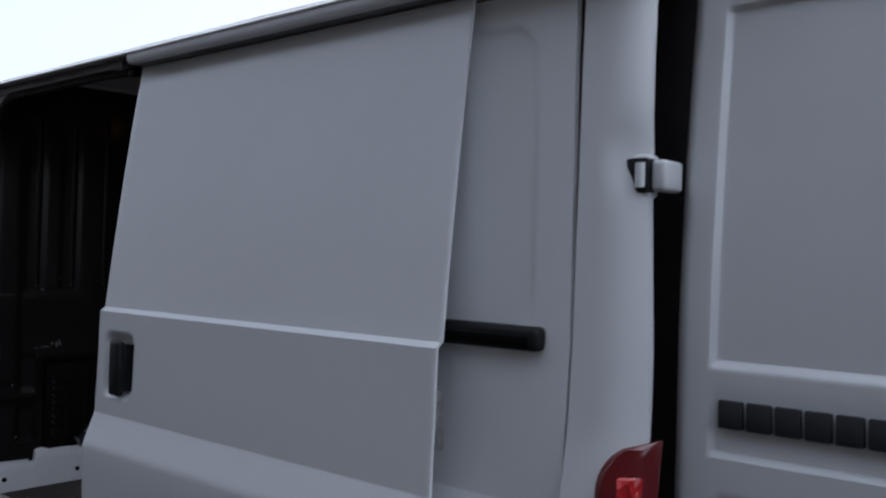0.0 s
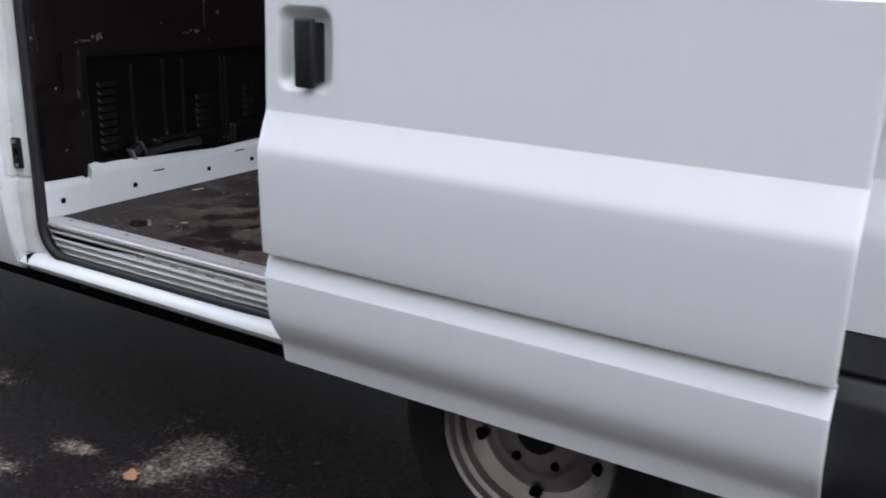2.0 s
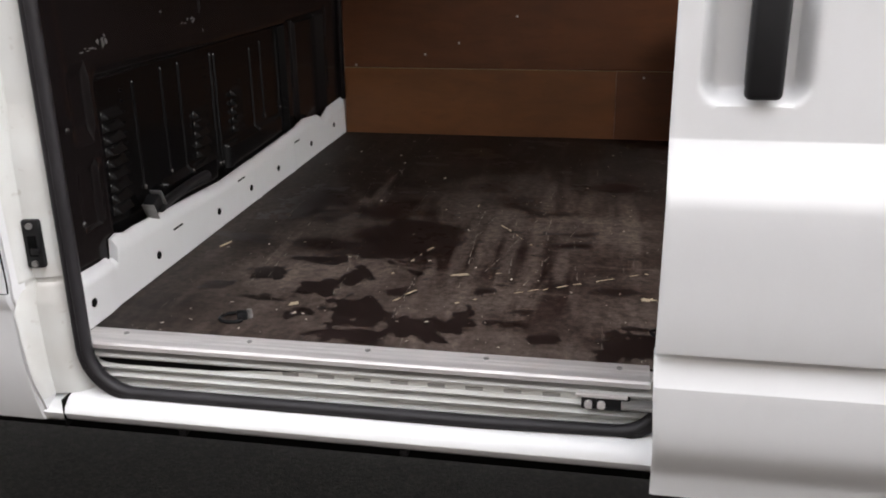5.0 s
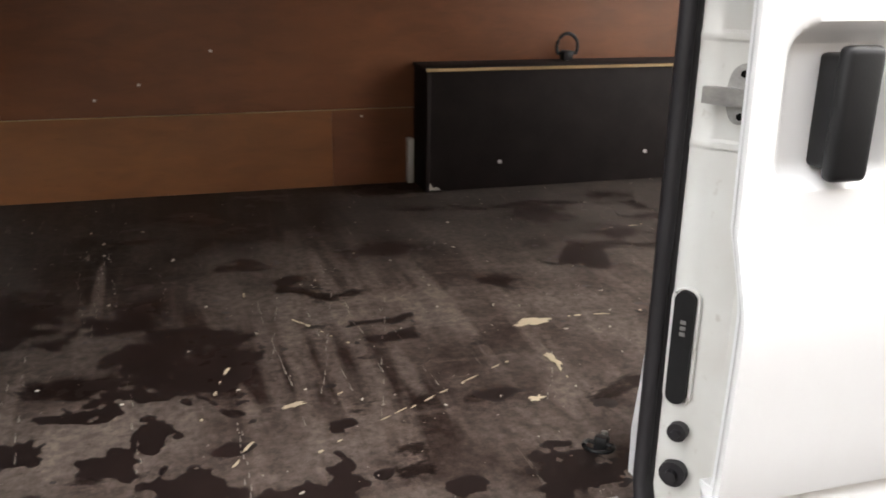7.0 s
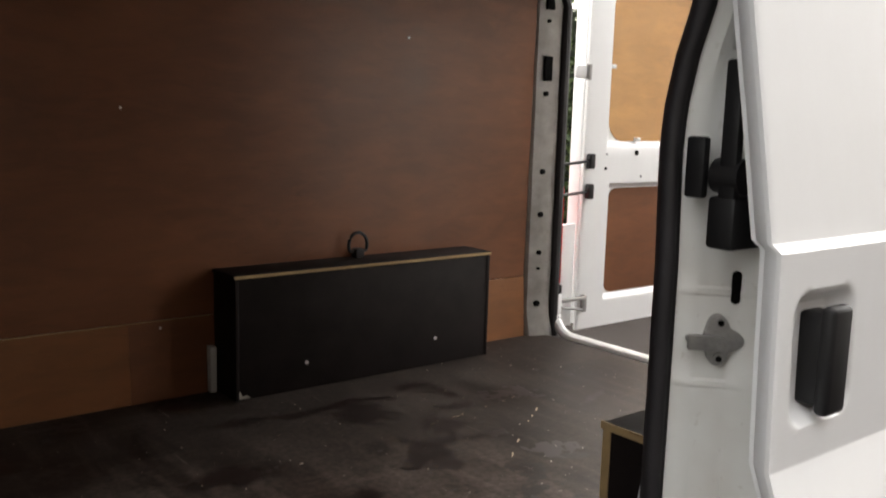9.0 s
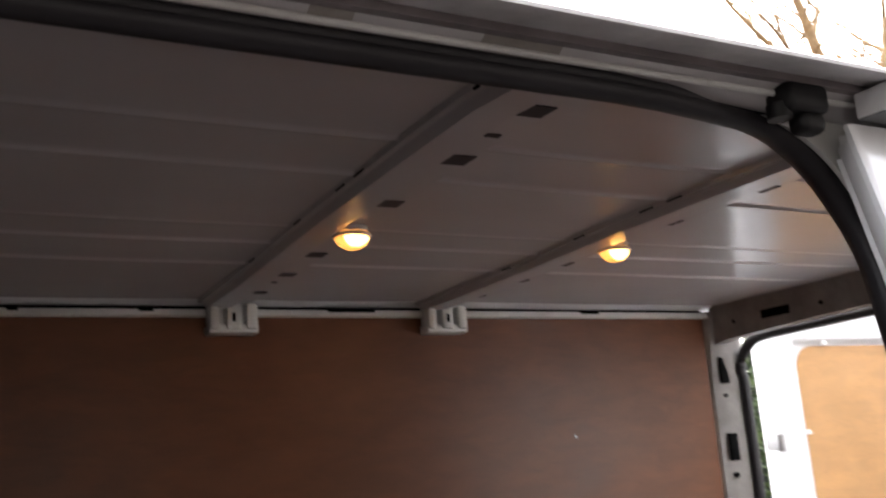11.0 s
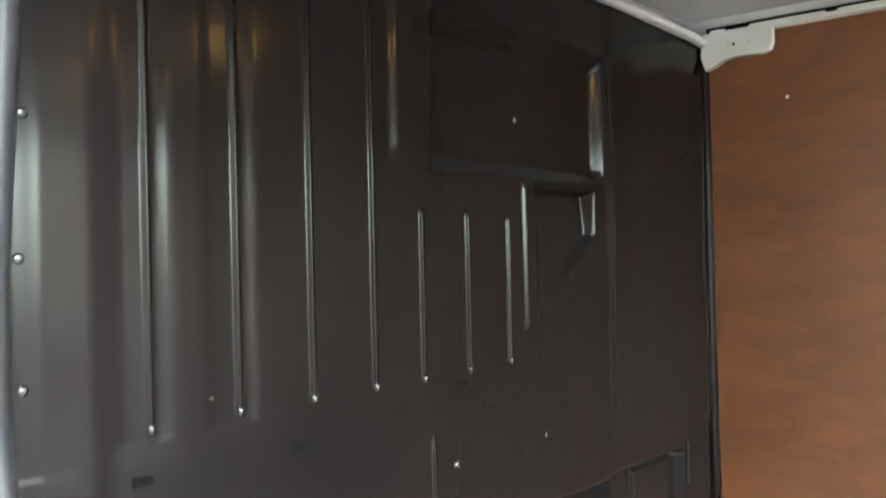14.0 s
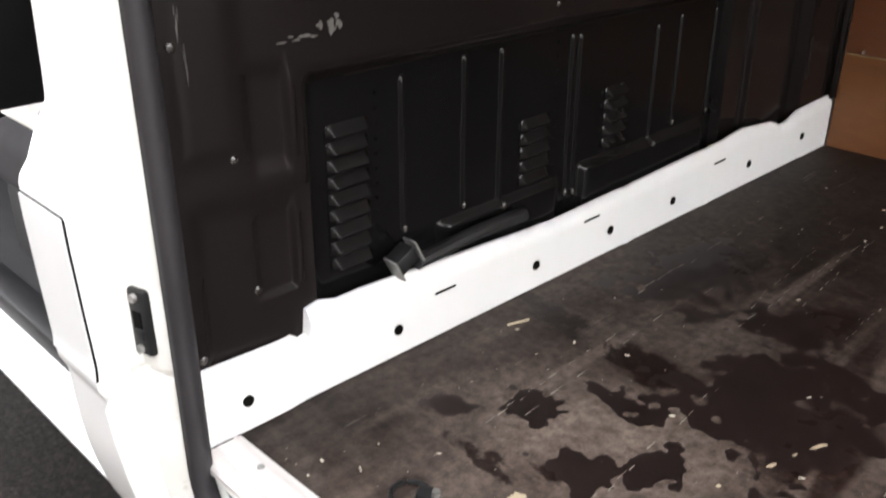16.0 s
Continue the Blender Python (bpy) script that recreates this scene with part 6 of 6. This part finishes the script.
for x, y, s, a in ((0.521, -0.075, 0.021, 20), (-0.9, -0.8, 0.02, 80), (0.2, -0.62, 0.016, 140)):
    bm = bmesh.new()
    pts = []
    for k in range(22):
        t = 2 * math.pi * k / 22
        r = s * (0.7 + 0.45 * abs(math.sin(2.5 * t)) ** 0.8)
        pts.append((r * math.cos(t), r * math.sin(t), 0.003 * math.cos(3 * t)))
    poly(bm, pts, (0, 0, 0.001))
    lf = single("dead_leaf", bm, LEAF, "small curled orange-brown dead leaf on the asphalt", "leaf", "fallen leaves")
    lf.matrix_world = pose(x, y, GROUND + 0.012, 6, 4, a)

# ---- hedge and bare trees beyond the van ----
GREEN = material("hedge_leaf", (0.045, 0.075, 0.022), 0.6)
info = GREEN.node_tree.nodes.new("ShaderNodeNewGeometry")
link(GREEN, ramp(GREEN, info.outputs["Random Per Island"], [(0.0, (0.018, 0.034, 0.010)), (0.5, (0.05, 0.085, 0.025)), (1.0, (0.11, 0.15, 0.05))]), bsdf(GREEN).inputs["Base Color"])
BARK = make_ply("brown_bark", (0.10, 0.062, 0.030), (0.26, 0.17, 0.085), 0.9)
TWIGLEAF = material("dry_leaves", (0.30, 0.17, 0.08), 0.7)


def leaves(rows, size, rng):
    """Small folded leaf blades at the given points."""
    verts, faces = [], []
    for p in rows:
        m = Euler((rng.random() * 6.3, rng.random() * 6.3, rng.random() * 6.3)).to_matrix()
        s = size * rng.uniform(0.6, 1.3)
        k = len(verts)
        for q in ((-0.5, 0, 0), (0, -0.28, 0.06), (0.55, 0, 0), (0, 0.28, 0.06)):
            verts.append(Vector(p) + m @ Vector(q) * s)
        faces.append((k, k + 1, k + 2, k + 3))
    me = bpy.data.meshes.new("leaves")
    me.from_pydata([tuple(v) for v in verts], [], faces)
    return me


rng = random.Random(11)
hedge = thing("hedge", (7.0, 6.0, GROUND), "dense dark green hedge behind the van", "hedge", kind="stuff")
pts = []
for k in range(26000):
    x, h = rng.uniform(2.0, 16.0), rng.random()
    top = 2.9 + 0.45 * noise.noise(Vector((x * 0.8, 0, 3)))
    z = GROUND + top * h
    y = 5.6 + 0.30 * noise.noise(Vector((x * 1.1, z * 1.1, 0))) + abs(rng.gauss(0, 0.14)) + 0.35 * max(0.0, h - 0.8) * 5 * rng.random()
    pts.append((x, y, z))
me = leaves(pts, 0.085, rng)
me.materials.append(GREEN)
ob = new("hedge_leaves", me)
ob.parent = hedge
ob.matrix_parent_inverse = Matrix.Translation(-hedge.location)
part("hedge_core", boxed(2.0, 16.0, 6.0, 6.7, GROUND, 2.55, bevel=0.2), material("hedge_shade", (0.012, 0.018, 0.008), 0.9), hedge)


def bare_tree(x, y, height, seed, lean=0.0):
    r = random.Random(seed)
    tree = thing("tree", (x, y, GROUND), "bare winter tree with a few dry brown leaves", "tree", "bare trees")
    bm = bmesh.new()
    tips = []

    def branch(p, d, length, radius, level):
        n = max(3, int(length / 0.35))
        pts_b = [Vector(p)]
        dd = Vector(d)
        for _ in range(n):
            dd = (dd + Vector((r.uniform(-1, 1), r.uniform(-1, 1), r.uniform(-0.6, 0.9))) * 0.16).normalized()
            pts_b.append(pts_b[-1] + dd * length / n)
        frames = []
        for i, q in enumerate(pts_b):
            t = (pts_b[min(i + 1, n)] - pts_b[max(i - 1, 0)]).normalized()
            side = t.cross(Vector((0.3, 0.9, 0.2))).normalized()
            frames.append((q, side, side.cross(t)))
        sides = 8 if level < 2 else 5
        rings = []
        for i, (q, s, u) in enumerate(frames):
            rad = radius * (1 - 0.62 * i / n)
            rings.append([bm.verts.new(q + s * rad * math.cos(2 * math.pi * k / sides) + u * rad * math.sin(2 * math.pi * k / sides)) for k in range(sides)])
        for a, b in zip(rings, rings[1:]):
            for k in range(sides):
                bm.faces.new((a[k], a[(k + 1) % sides], b[(k + 1) % sides], b[k]))
        bm.faces.new(rings[-1])
        if level >= 4:
            tips.extend(pts_b[1:])
            return
        kids = (5, 5, 5, 4)[level]
        for k in range(kids):
            at = pts_b[max(1, min(n, int(n * (0.35 + 0.65 * (k + r.random()) / kids))))]
            az = r.random() * 6.28
            out_d = Vector((math.cos(az), math.sin(az), r.uniform(0.1, 0.9))).normalized()
            branch(at, (dd * 0.55 + out_d * 0.8).normalized(), length * r.uniform(0.48, 0.68), radius * 0.42, level + 1)

    branch((x, y, GROUND), Vector((lean, 0, 1)).normalized(), height * 0.5, 0.028 * height, 0)
    part("trunk", bm, BARK, tree)
    pts_l = [p + Vector((r.uniform(-0.1, 0.1), r.uniform(-0.1, 0.1), r.uniform(-0.15, 0.05))) for p in tips for _ in range(1) if r.random() < 0.25]
    me = leaves(pts_l, 0.07, r)
    me.materials.append(TWIGLEAF)
    crown = new("crown", me)
    crown.parent = tree
    crown.matrix_parent_inverse = Matrix.Translation(-tree.location)


bare_tree(9.6, 7.4, 9.5, 21)
bare_tree(12.5, 8.2, 10.5, 22, -0.1)
bare_tree(16.5, 7.6, 10.0, 23)
